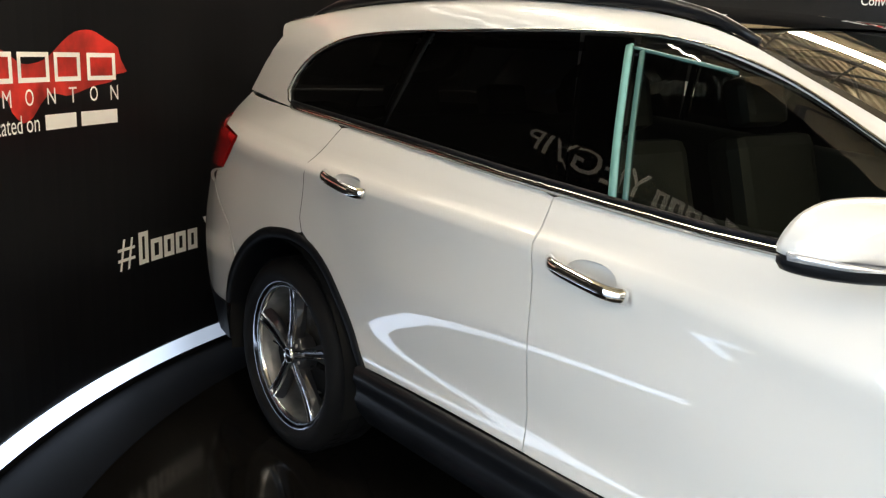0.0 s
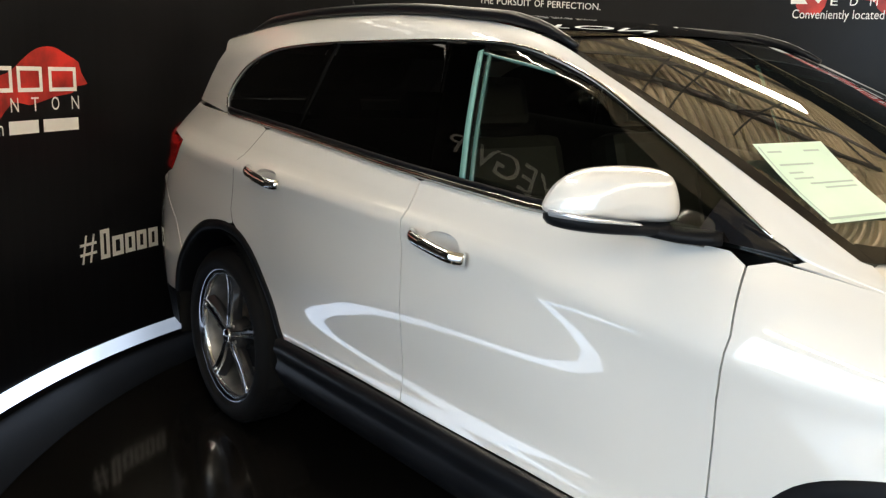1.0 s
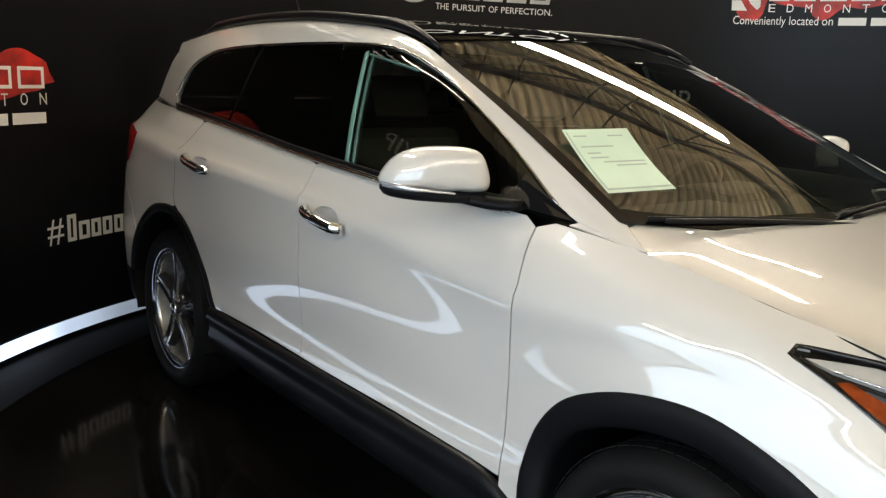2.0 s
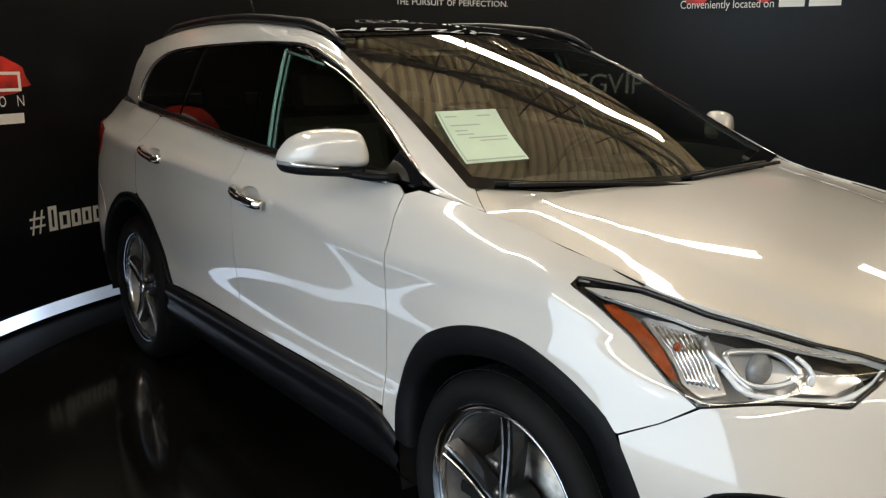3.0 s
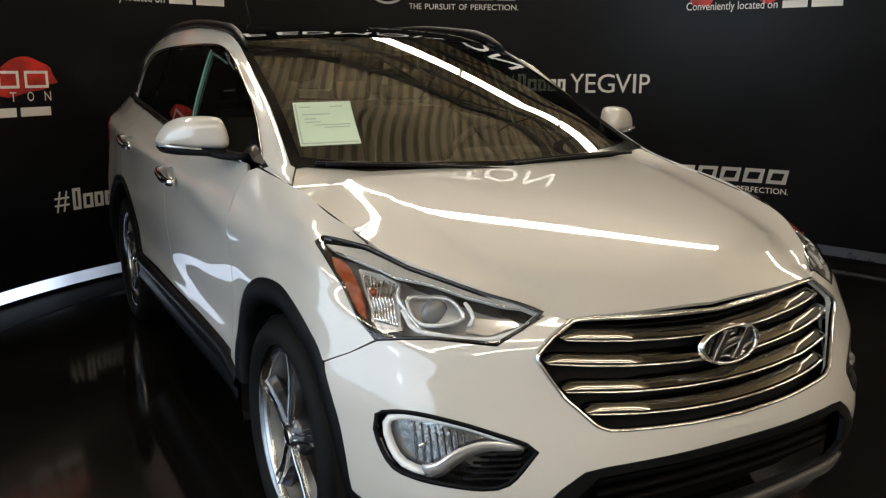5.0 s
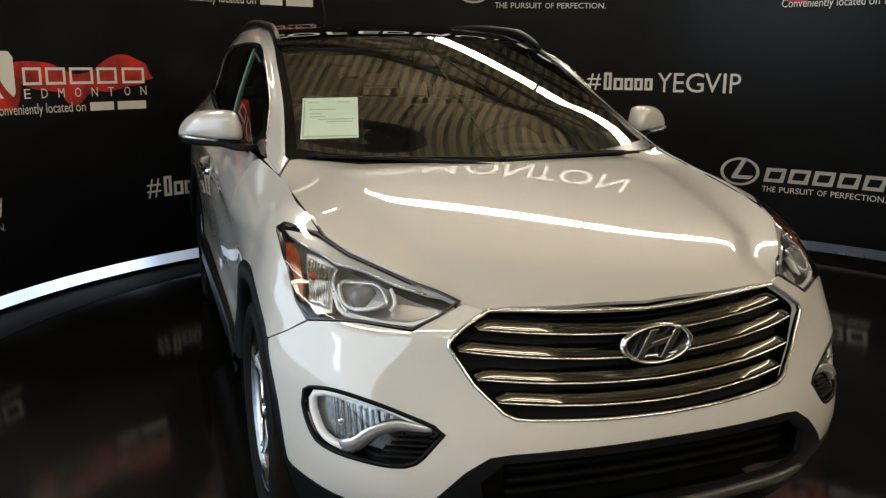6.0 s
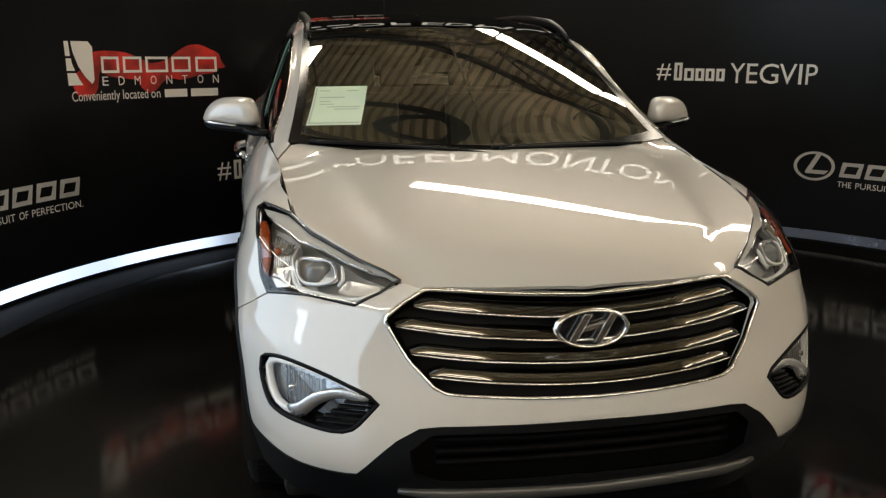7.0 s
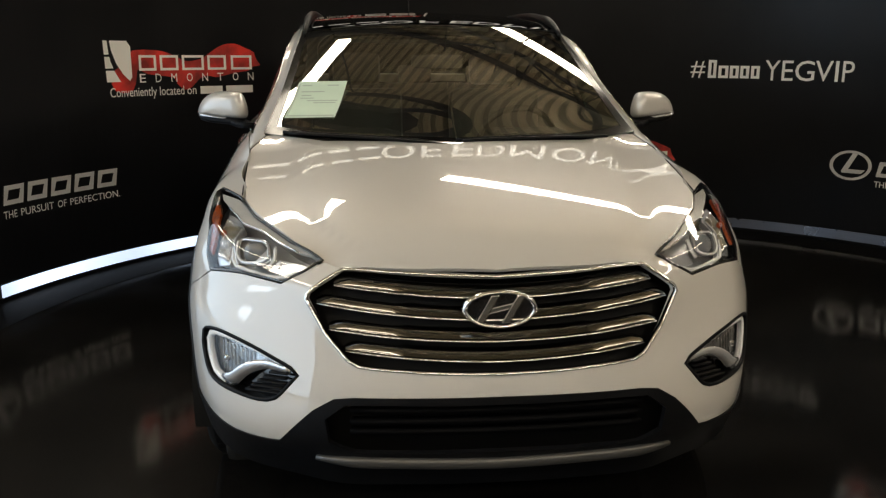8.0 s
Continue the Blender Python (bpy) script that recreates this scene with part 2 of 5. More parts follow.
class Skin:
    """A smooth sheet lofted through character lines; half a car, y to the outside."""

    def __init__(self, lines, centred=False):
        self.p = np.array(lines, float)
        mid = self.p[len(lines) // 2]
        self.ku = np.r_[0, np.cumsum(np.linalg.norm(np.diff(mid, axis=0), axis=1))]
        self.kv = np.r_[0, np.cumsum(np.linalg.norm(np.diff(self.p, axis=0), axis=2).mean(1))]
        self.mu = np.stack([tangents(q, self.ku, centred) for q in self.p])
        uu, vv = np.meshgrid(np.linspace(0, self.ku[-1], 400), np.linspace(0, self.kv[-1], 90))
        self.gu, self.gv = uu.ravel(), vv.ravel()
        self.gp = self.at(self.gu, self.gv)

    def at(self, u, v):
        u, v = np.clip(u, 0, self.ku[-1]), np.clip(v, 0, self.kv[-1])
        i = np.clip(np.searchsorted(self.ku, u, "right") - 1, 0, len(self.ku) - 2)
        h = self.ku[i + 1] - self.ku[i]
        s, h = ((u - self.ku[i]) / h)[:, None], h[:, None]
        q = np.stack([hermite(p[i], p[i + 1], m[i], m[i + 1], h, s) for p, m in zip(self.p, self.mu)])
        mv = tangents(q, self.kv)
        j = np.clip(np.searchsorted(self.kv, v, "right") - 1, 0, len(self.kv) - 2)
        n = np.arange(len(u))
        h = (self.kv[j + 1] - self.kv[j])[:, None]
        return hermite(q[j, n], q[j + 1, n], mv[j, n], mv[j + 1, n], h, (v - self.kv[j])[:, None] / h)

    def normal(self, u, v):
        e = 2e-3
        a = self.at(u + e, v) - self.at(u - e, v)
        b = self.at(u, v + e) - self.at(u, v - e)
        n = np.cross(a, b)
        return n / np.maximum(np.linalg.norm(n, axis=1), 1e-9)[:, None]

    def find(self, points, weights=(1, 1, 1)):
        """The sheet's (u, v) nearest to each point."""
        w, q = np.array(weights, float), np.array(points, float)
        k = np.array([np.argmin((((self.gp - p) * w)**2).sum(1)) for p in q])
        x, e = np.c_[self.gu[k], self.gv[k]], 1e-3
        for _ in range(5):
            f = self.at(x[:, 0], x[:, 1])
            a = (self.at(x[:, 0] + e, x[:, 1]) - f) / e * w
            b = (self.at(x[:, 0], x[:, 1] + e) - f) / e * w
            r = (q - f) * w
            aa, ab, bb, ar, br = (a * a).sum(1), (a * b).sum(1), (b * b).sum(1), (a * r).sum(1), (b * r).sum(1)
            det = np.maximum(aa * bb - ab * ab, 1e-12)
            step = np.c_[(bb * ar - ab * br) / det, (aa * br - ab * ar) / det]
            x = np.clip(x + np.clip(step, -0.03, 0.03), 0, (self.ku[-1], self.kv[-1]))
        return x


class Chart:
    """A sheet z = f(x, y)."""

    def __init__(self, f):
        self.f = f

    def at(self, u, v):
        return np.c_[u, v, self.f(u, v)]

    def normal(self, u, v):
        e = 2e-3
        n = np.c_[-(self.f(u + e, v) - self.f(u - e, v)) / (2 * e), -(self.f(u, v + e) - self.f(u, v - e)) / (2 * e), np.ones(len(u))]
        return n / np.linalg.norm(n, axis=1)[:, None]

    def find(self, points, weights=(1, 1, 1)):
        return np.array(points, float)[:, :2]


def inside(points, loops):
    """Even-odd test of 2D points against closed loops."""
    p, hit = np.array(points, float), np.zeros(len(points), bool)
    for loop in loops:
        a, b = np.array(loop), np.roll(np.array(loop), -1, axis=0)
        for (x0, y0), (x1, y1) in zip(a, b):
            if y0 == y1:
                continue
            cross = ((y0 > p[:, 1]) != (y1 > p[:, 1])) & (p[:, 0] < (x1 - x0) * (p[:, 1] - y0) / (y1 - y0) + x0)
            hit ^= cross
    return hit


def trimmed(sheet, loops, step=0.03, lift=0.0, depth=0.014, weights=(1, 1, 1), mirror=False):
    """A panel cut out of a sheet by closed loops of points (the first is its outline, the others holes): verts, faces, normals."""
    flat = [sheet.find(loop, weights) for loop in loops]
    lo, hi = flat[0].min(0), flat[0].max(0)
    gx, gy = np.meshgrid(np.arange(lo[0] + step / 2, hi[0], step), np.arange(lo[1] + step / 2, hi[1], step))
    grid = np.c_[gx.ravel(), gy.ravel()]
    grid = grid[inside(grid, flat)] if len(grid) else grid
    edge = np.vstack(flat)
    if len(grid):
        near = np.array([((edge - g)**2).sum(1).min() for g in grid])
        grid = grid[near > (0.35 * step)**2]
    pts, segs, base = [Vector(q) for q in edge], [], 0
    for loop in flat:
        n = len(loop)
        segs += [(base + i, base + (i + 1) % n) for i in range(n)]
        base += n
    pts += [Vector(g) for g in grid]
    v2, _, tri, _, _, _ = geometry.delaunay_2d_cdt(pts, segs, [], 0, 1e-6)
    uv = np.array([tuple(v) for v in v2])
    mid = np.array([uv[list(f)].mean(0) for f in tri])
    keep = inside(mid, flat)
    p, nrm = sheet.at(uv[:, 0], uv[:, 1]), sheet.normal(uv[:, 0], uv[:, 1])
    p = p + nrm * lift
    faces = [f for f, k in zip(tri, keep) if k]
    a, b, c = p[[f[0] for f in faces]], p[[f[1] for f in faces]], p[[f[2] for f in faces]]
    wrong = (np.cross(b - a, c - a) * nrm[[f[0] for f in faces]]).sum(1) < 0
    faces = [tuple(f)[::-1] if w else tuple(f) for f, w in zip(faces, wrong)]
    verts, normals = list(p), list(nrm)
    if depth:
        used = {}
        for f in faces:
            for i in range(3):
                used[(f[i], f[(i + 1) % 3])] = True
        for (i, j) in list(used):
            if (j, i) in used:
                continue
            out = np.cross(p[j] - p[i], nrm[i])
            out = out / max(np.linalg.norm(out), 1e-9)
            k = len(verts)
            verts += [p[i], p[j], p[j] - nrm[j] * depth, p[i] - nrm[i] * depth]
            normals += [out] * 4
            faces.append((k + 1, k, k + 3, k + 2))
    verts, normals = np.array(verts), np.array(normals)
    if mirror:
        verts, normals, faces = verts * (1, -1, 1), normals * (1, -1, 1), [f[::-1] for f in faces]
    return verts, faces, normals


def joined(*sets):
    verts, faces, normals, n = [], [], [], 0
    for v, f, m in sets:
        verts.append(v), normals.append(m)
        faces += [tuple(i + n for i in q) for q in f]
        n += len(v)
    return np.vstack(verts), faces, np.vstack(normals)


def panel(name, sheet, loops, mat, parent, both=False, left=False, label="", blend=None, **how):
    """A trimmed panel as an object; on the car's right side, its left, or both in one. blend: where two panels meet behind x in one
    smooth face: (x, the line they share, the face's normal there, reach)."""
    if both:
        v, f, n = joined(trimmed(sheet, loops, mirror=True, **how), trimmed(sheet, loops, **how))
    else:
        v, f, n = trimmed(sheet, loops, mirror=not left, **how)
    if blend:
        behind, line, shared, reach = blend
        q = np.array(line)[np.argsort([p[0] for p in line])]
        w = np.clip(1 - np.abs(v[:, 2] - np.interp(v[:, 0], q[:, 0], q[:, 2])) / reach, 0, 1) * np.clip((behind - v[:, 0]) / .12, 0, 1)
        n = n * (1 - w)[:, None] + np.array(shared) * (1, 1 if left else -1, 1) * w[:, None]
        n = n / np.linalg.norm(n, axis=1)[:, None]
    return raw(name, v, f, mat, parent, label, n)


def on_skin(sheet, points, lift=0.0, weights=(1, 1, 1)):
    q = sheet.find(points, weights)
    return sheet.at(q[:, 0], q[:, 1]) + sheet.normal(q[:, 0], q[:, 1]) * lift


def swept(name, points, profile, mat, parent, left=False, closed=False, label="", up=(0, 0, 1), widths=None):
    v, f = sweep(points, profile, closed, up, widths)
    v = np.array([tuple(q) for q in v])
    if not left:
        v, f = v * (1, -1, 1), [q[::-1] for q in f]
    return raw(name, v, f, mat, parent, label)


# the car's character lines from nose to tail, y to the outside
LOW = [(2.24, 0, .25), (2.23, .25, .25), (2.19, .48, .25), (2.10, .66, .26), (1.97, .80, .27), (1.80, .88, .27), (1.40, .91, .25), (.95, .905, .24),
       (.2, .905, .24), (-.9, .905, .25), (-1.5, .905, .27), (-2.05, .86, .30), (-2.35, .70, .32), (-2.46, .40, .33), (-2.48, 0, .33)]
LIP = [(2.32, 0, .42), (2.31, .25, .42), (2.275, .46, .42), (2.195, .635, .42), (2.05, .802, .43), (1.85, .900, .44), (1.4, .93, .44), (.95, .925, .42),
       (.2, .925, .42), (-.9, .905, .42), (-1.5, .93, .45), (-2.05, .885, .48), (-2.40, .73, .48), (-2.54, .40, .48), (-2.57, 0, .48)]
BUMPER = [(2.325, 0, .55), (2.31, .25, .55), (2.255, .47, .555), (2.175, .635, .56), (2.04, .802, .57), (1.85, .905, .57), (1.4, .935, .57), (.95, .923, .53),
          (.2, .912, .52), (-.9, .912, .53), (-1.5, .935, .60), (-2.05, .89, .64), (-2.40, .74, .64), (-2.54, .40, .64), (-2.57, 0, .64)]
WAIST = [(2.295, 0, .66), (2.275, .25, .67), (2.21, .47, .68), (2.134, .635, .68), (2.012, .800, .69), (1.84, .900, .70), (1.4, .93, .70), (.95, .911, .62),
         (.2, .9045, .62), (-.9, .907, .63), (-1.5, .93, .73), (-2.05, .885, .78), (-2.38, .74, .78), (-2.51, .40, .78), (-2.54, 0, .78)]
FLANK = [(2.248, 0, .78), (2.229, .25, .79), (2.172, .48, .80), (2.090, .63, .80), (1.952, .796, .81), (1.803, .880, .83), (1.4, .922, .83), (.95, .908, .78),
         (.2, .9175, .79), (-.9, .9185, .80), (-1.5, .925, .88), (-2.05, .87, .93), (-2.34, .73, .93), (-2.45, .40, .93), (-2.48, 0, .93)]
CREASE = [(2.21, 0, .845), (2.19, .25, .855), (2.14, .46, .87), (2.060, .60, .88), (1.90, .765, .90), (1.74, .85, .93), (1.4, .895, .95), (.95, .92, .935),
          (.2, .92, 1.006), (-.9, .925, 1.062), (-1.5, .915, 1.09), (-2.0, .86, 1.13), (-2.26, .71, 1.13), (-2.37, .40, 1.13), (-2.40, 0, 1.13)]
SHOULDER = [(2.185, 0, .872), (2.165, .25, .882), (2.12, .45, .90), (1.98, .58, .93), (1.80, .735, .965), (1.62, .82, 1.0), (1.35, .85, 1.03), (.95, .875, 1.06),
            (.2, .88, 1.08), (-.9, .875, 1.13), (-1.5, .855, 1.17), (-1.97, .80, 1.21), (-2.20, .67, 1.22), (-2.30, .38, 1.22), (-2.33, 0, 1.22)]
BELT = [(2.155, 0, .89), (2.13, .25, .90), (2.09, .44, .915), (1.93, .56, .955), (1.74, .70, 1.0), (1.58, .76, 1.035), (1.30, .775, 1.085), (.95, .815, 1.13),
        (.2, .838, 1.145), (-.9, .81, 1.222), (-1.5, .785, 1.262), (-1.93, .74, 1.29), (-2.14, .62, 1.30), (-2.24, .36, 1.30), (-2.27, 0, 1.30)]

SILL = [(1.23, .782, 1.092), (1.03, .80, 1.125), (.66, .83, 1.137), (.30, .838, 1.142), (.02, .838, 1.158), (-.3, .835, 1.178), (-.9, .81, 1.222), (-1.5, .785, 1.262), (-2.11, .665, 1.300)]
PANE = [(1.225, .780, 1.095), (1.02, .792, 1.133), (.66, .775, 1.25), (.315, .770, 1.33), (.02, .772, 1.35), (-.3, .775, 1.36), (-.9, .765, 1.38), (-1.5, .735, 1.40), (-1.99, .66, 1.42)]
LINTEL = [(1.22, .776, 1.098), (1.02, .784, 1.142), (.645, .727, 1.316), (.31, .700, 1.476), (.015, .682, 1.546), (-.3, .688, 1.563), (-.9, .698, 1.565), (-1.5, .675, 1.55), (-1.92, .64, 1.52)]
CREST = [(1.21, .765, 1.102), (1.05, .764, 1.146), (.69, .710, 1.309), (.345, .681, 1.463), (.05, .657, 1.559), (-.3, .648, 1.612), (-.9, .645, 1.634), (-1.5, .615, 1.617), (-1.96, .585, 1.577)]
EDGE = [(1.20, .735, 1.104), (1.072, .744, 1.149), (.72, .688, 1.311), (.38, .658, 1.464), (.10, .635, 1.572), (-.3, .605, 1.632), (-.9, .59, 1.655), (-1.5, .56, 1.637), (-1.98, .53, 1.597)]
TOP = [(1.33, .38, 1.060), (1.21, .38, 1.115), (.84, .36, 1.302), (.49, .34, 1.465), (.19, .33, 1.590), (-.3, .33, 1.653), (-.9, .33, 1.676), (-1.5, .33, 1.659), (-2.03, .32, 1.619)]
RIDGE = [(1.37, 0, 1.050), (1.25, 0, 1.105), (.87, 0, 1.304), (.52, 0, 1.469), (.21, 0, 1.597), (-.3, 0, 1.660), (-.9, 0, 1.684), (-1.5, 0, 1.667), (-2.05, 0, 1.627)]

# the door's scoop between its two lower swells
SCOOP = [tuple(np.array(a) * .5 + np.array(b) * .5) for a, b in zip(WAIST, FLANK)]
SCOOP[7:10] = [(.95, .909, .70), (.2, .9115, .705), (-.9, .9125, .715)]
# a hollow just under the door crease
HOLLOW = [tuple(np.array(a) * .89 + np.array(b) * .11 - (0, .0022 if 6 <= i <= 11 else 0, 0)) for i, (a, b) in enumerate(zip(CREASE, FLANK))]
FLANKS = Skin([LOW, LIP, BUMPER, WAIST, SCOOP, FLANK, HOLLOW, CREASE, SHOULDER, BELT], True)
CABIN_TOP = Skin([SILL, PANE, LINTEL, CREST, EDGE, TOP, RIDGE])


def bowed(k):
    """A line across the glass and roof at k of the half width, bowed evenly."""
    return [tuple(np.array(r) + (np.array(e) - np.array(r)) * (k * k, k, k * k)) for e, r in zip(EDGE, RIDGE)]


def screen_line(line):
    """The windscreen's rows, carried on evenly past the header."""
    p = np.array(line)
    z = np.polyfit(p[1:5, 0], p[1:5, 2], 2)
    past = p[4] + (p[4] - p[3]) * .5
    past[2] = np.polyval(z, past[0])
    return [tuple(q) for q in (p[0], *[(q[0], q[1], np.polyval(z, q[0])) for q in p[1:5]], past)]


def roof_line(line):
    """The roof's rows, carried on a little ahead of the header."""
    p = np.array(line)
    ahead = p[4] + (p[3] - p[4]) * .3
    ahead[2] = p[4][2] - (ahead[0] - p[4][0]) * .30
    return [tuple(q) for q in (ahead, *p[4:])]


BOWS = [bowed(k) for k in (1.12, 1.0, .75, .5, .25, 0, -.25)]
GLASS_TOP = Skin([screen_line(q) for q in BOWS])
ROOF_TOP = Skin([roof_line(q) for q in BOWS])


# ---- the booth ----
CX, CY, R = 0.602, 0.821, 3.52


def ring(a, r, z):
    a = math.radians(a)
    return (CX + r * math.cos(a), CY + r * math.sin(a), z)


def arc_wall(name, a0, a1, profile, mat, parent=None, steps=120, label=""):
    """A profile [(radius, z), ...] turned round the booth's axis."""
    verts, faces, k = [], [], len(profile)
    for i in range(steps + 1):
        a = a0 + (a1 - a0) * i / steps
        verts += [ring(a, r, z) for r, z in profile]
    for i in range(steps):
        for j in range(k):
            faces.append((i * k + j, i * k + (j + 1) % k, (i + 1) * k + (j + 1) % k, (i + 1) * k + j))
    faces += [tuple(range(k))[::-1], tuple(steps * k + j for j in range(k))]
    ob = raw(name, verts, faces, mat, parent, label, smooth=False)
    bm = bmesh.new()
    bm.from_mesh(ob.data)
    bmesh.ops.recalc_face_normals(bm, faces=bm.faces)
    bm.to_mesh(ob.data)
    bm.free()
    return ob


A0, A1 = 92.0, 262.0
tagged(arc_wall("wall_curved", A0, A1, [(R, 0.0), (R, 3.56), (R + 0.06, 3.56), (R + 0.06, 0.0)], VINYL),
       "curved black vinyl booth wall printed with logos", "wall", kind="structure")
FOOT = [(R - 0.012, 0.030), (R - 0.006, 0.103), (R - 0.001, 0.103), (R - 0.001, 0.030)]
tagged(arc_wall("baseboard", A0, 198.8, FOOT, KICK), "dull polished metal strip along the wall's foot", "baseboard", kind="structure")
# same metal strip, with its bright sheen added as emission
tagged(arc_wall("glowing_strip", 199.0, 250.0, FOOT, FOOT_GLOW), "metal strip along the wall's foot, its cool white sheen put in as glow", "light strip", kind="structure")
tagged(arc_wall("baseboard", 250.2, A1, FOOT, KICK), "dull polished metal strip along the wall's foot", "baseboard", kind="structure")
tagged(arc_wall("trim", A0, A1, [(R - 0.010, 0.0), (R - 0.010, 0.029), (R - 0.001, 0.029), (R - 0.001, 0.0)], VINYL),
       "black plinth under the strip at the wall's foot", "trim", kind="structure")
tagged(boxed("floor", (-12, -5.2, -0.10), (6.8, 12, 0.0), FLOOR, bevel=0), "polished near-black floor with dim reflections", "floor", kind="structure")
# matt ring added over the polished floor, cutting off the strip's mirror image
tagged(arc_wall("floor_matt_ring", A0, A1, [(R - 0.34, 0.0), (R - 0.34, 0.003), (R - 0.011, 0.003), (R - 0.011, 0.0)], MATT),
       "matt black ring added on the floor to stop the strip's reflection", "floor", kind="structure")
# unseen pale floor added outside the booth, to bounce light on to the deck
tagged(boxed("floor_bounce", (6.8, -12, -0.10), (14, 12, -0.002), BOUNCE_CONCRETE, bevel=0), "unseen pale grey concrete floor added to bounce light upwards", "floor", kind="structure")
tagged(boxed("floor_bounce", (-12, -12, -0.10), (6.8, -5.2, -0.002), BOUNCE_CONCRETE, bevel=0), "unseen pale grey concrete floor added to bounce light upwards", "floor", kind="structure")

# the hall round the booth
tagged(boxed("ceiling", (-12, -12, 7.0), (14, 12, 7.15), DECK_SHADE, bevel=0), "flutes of the corrugated steel roof deck, their shade put into the colour", "ceiling", kind="structure")
for nm, lo, hi in (("wall_west", (-12.2, -12, 0), (-12, 12, 7)), ("wall_east", (14, -12, 0), (14.2, 12, 7)),
                   ("wall_south", (-12, -12.2, 0), (14, -12, 7)), ("wall_north", (-12, 12, 0), (14, 12.2, 7))):
    tagged(boxed(nm, lo, hi, HALL, bevel=0), "plain painted hall wall", "wall", kind="structure")


def lamp_row(x0, y0, x1, y1, z, n, width):
    """Strip lights hung end to end in one straight row."""
    p, q = Vector((x0, y0, z)), Vector((x1, y1, z))
    for i in range(n):
        a, b = p + (q - p) * (i / n), p + (q - p) * ((i + 0.985) / n)
        d = b - a
        m = Matrix.Translation((a + b) / 2) @ Matrix.Rotation(math.atan2(d.y, d.x), 4, "Z")
        half = d.length / 2
        root = thing("strip_light", "long warm white strip light hung over the booth wall", "strip light", group="strip lights over the booth")
        boxed("housing", (-half, -.045, .018), (half, .045, .075), STEEL, root, m=m)
        boxed("tube", (-half + .01, -width / 2, -.03), (half - .01, width / 2, .016), TUBE, root, m=m)
        for e in (-.7, .7):
            boxed("hanger", (half * e - .012, -.012, .08), (half * e + .012, .012, 6.96 - z), STEEL, root, m=m)


lamp_row(-4.62, .60, -1.20, 6.10, 5.0, 4, .27)
lamp_row(-1.25, -2.10, -3.45, -.95, 5.0, 2, .22)

# unseen battens added beyond the booth as warm fill light
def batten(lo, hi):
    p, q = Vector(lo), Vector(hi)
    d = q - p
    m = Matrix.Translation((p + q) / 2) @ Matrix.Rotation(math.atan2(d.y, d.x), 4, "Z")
    root = thing("fill_batten", "unseen long warm lamp batten added to fill the hall with light", "ceiling light", group="hall battens")
    boxed("tube", (-d.length / 2, -.15, -.05), (d.length / 2, .15, .03), FILL_TUBE, root, m=m)
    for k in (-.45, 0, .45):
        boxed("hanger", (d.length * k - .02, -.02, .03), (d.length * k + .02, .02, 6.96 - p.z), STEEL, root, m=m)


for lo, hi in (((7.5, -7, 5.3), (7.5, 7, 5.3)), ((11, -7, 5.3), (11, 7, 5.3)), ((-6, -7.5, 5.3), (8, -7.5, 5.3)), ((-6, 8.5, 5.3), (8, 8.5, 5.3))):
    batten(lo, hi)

# roof trusses and deck ribs, askew to the car
SKEW = Matrix.Rotation(math.radians(-28), 4, "Z")
for k, x in enumerate((-7.5, -4.6, -1.7, 1.2, 4.1, 7.0, 9.9)):
    truss = thing("roof_truss", "dark steel roof truss under the deck", "truss", group="roof trusses")
    boxed("top_chord", (x - .06, -8, 6.72), (x + .06, 8, 6.88), STEEL, truss, m=SKEW)
    boxed("bottom_chord", (x - .05, -8, 5.9), (x + .05, 8, 6.0), STEEL, truss, m=SKEW)
    for i in range(10):
        y0, y1 = -8 + 1.6 * i, -8 + 1.6 * (i + 1)
        za, zb = (5.95, 6.85) if i % 2 else (6.85, 5.95)
        swept("web", [tuple(SKEW @ Vector((x, y0, za))), tuple(SKEW @ Vector((x, y1, zb)))], round_profile(.035, 6), STEEL, truss, left=True, up=(1, 0, 0))
ribs, rf = [], []
for i in range(150):
    y = -15 + i * .20
    k = len(ribs)
    ribs += [tuple(SKEW @ Vector(q)) for q in ((-11, y, 6.99), (11, y, 6.99), (11, y + .02, 6.92), (11, y + .10, 6.92), (11, y + .12, 6.99), (-11, y + .12, 6.99), (-11, y + .10, 6.92), (-11, y + .02, 6.92))]
    rf += [(k, k + 1, k + 2, k + 7), (k + 7, k + 2, k + 3, k + 6), (k + 6, k + 3, k + 4, k + 5)]
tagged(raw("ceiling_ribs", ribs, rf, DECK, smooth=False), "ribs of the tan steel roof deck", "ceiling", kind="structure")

# high windows of the hall, lit by the day
for x in (4.2,):
    win = tagged(thing("window_1", "high hall window full of pale daylight", "window"), kind="structure")
    boxed("window_frame", (x - .1, -12.02, 3.95), (x + 1.68, -11.95, 4.85), STEEL, win)
    for a in (0, .82):
        boxed("pane", (x + a, -11.97, 4.05), (x + a + .76, -11.93, 4.75), DAY, win)


# ---- wall graphics ----
def on_wall(v, a0, z0, lift=0.003):
    """Flat (x, y) points bent on to the wall's inside, x running to the right from angle a0."""
    return [ring(a0 - math.degrees(x / R), R - lift - d, z0 + y) for x, y, d in v]


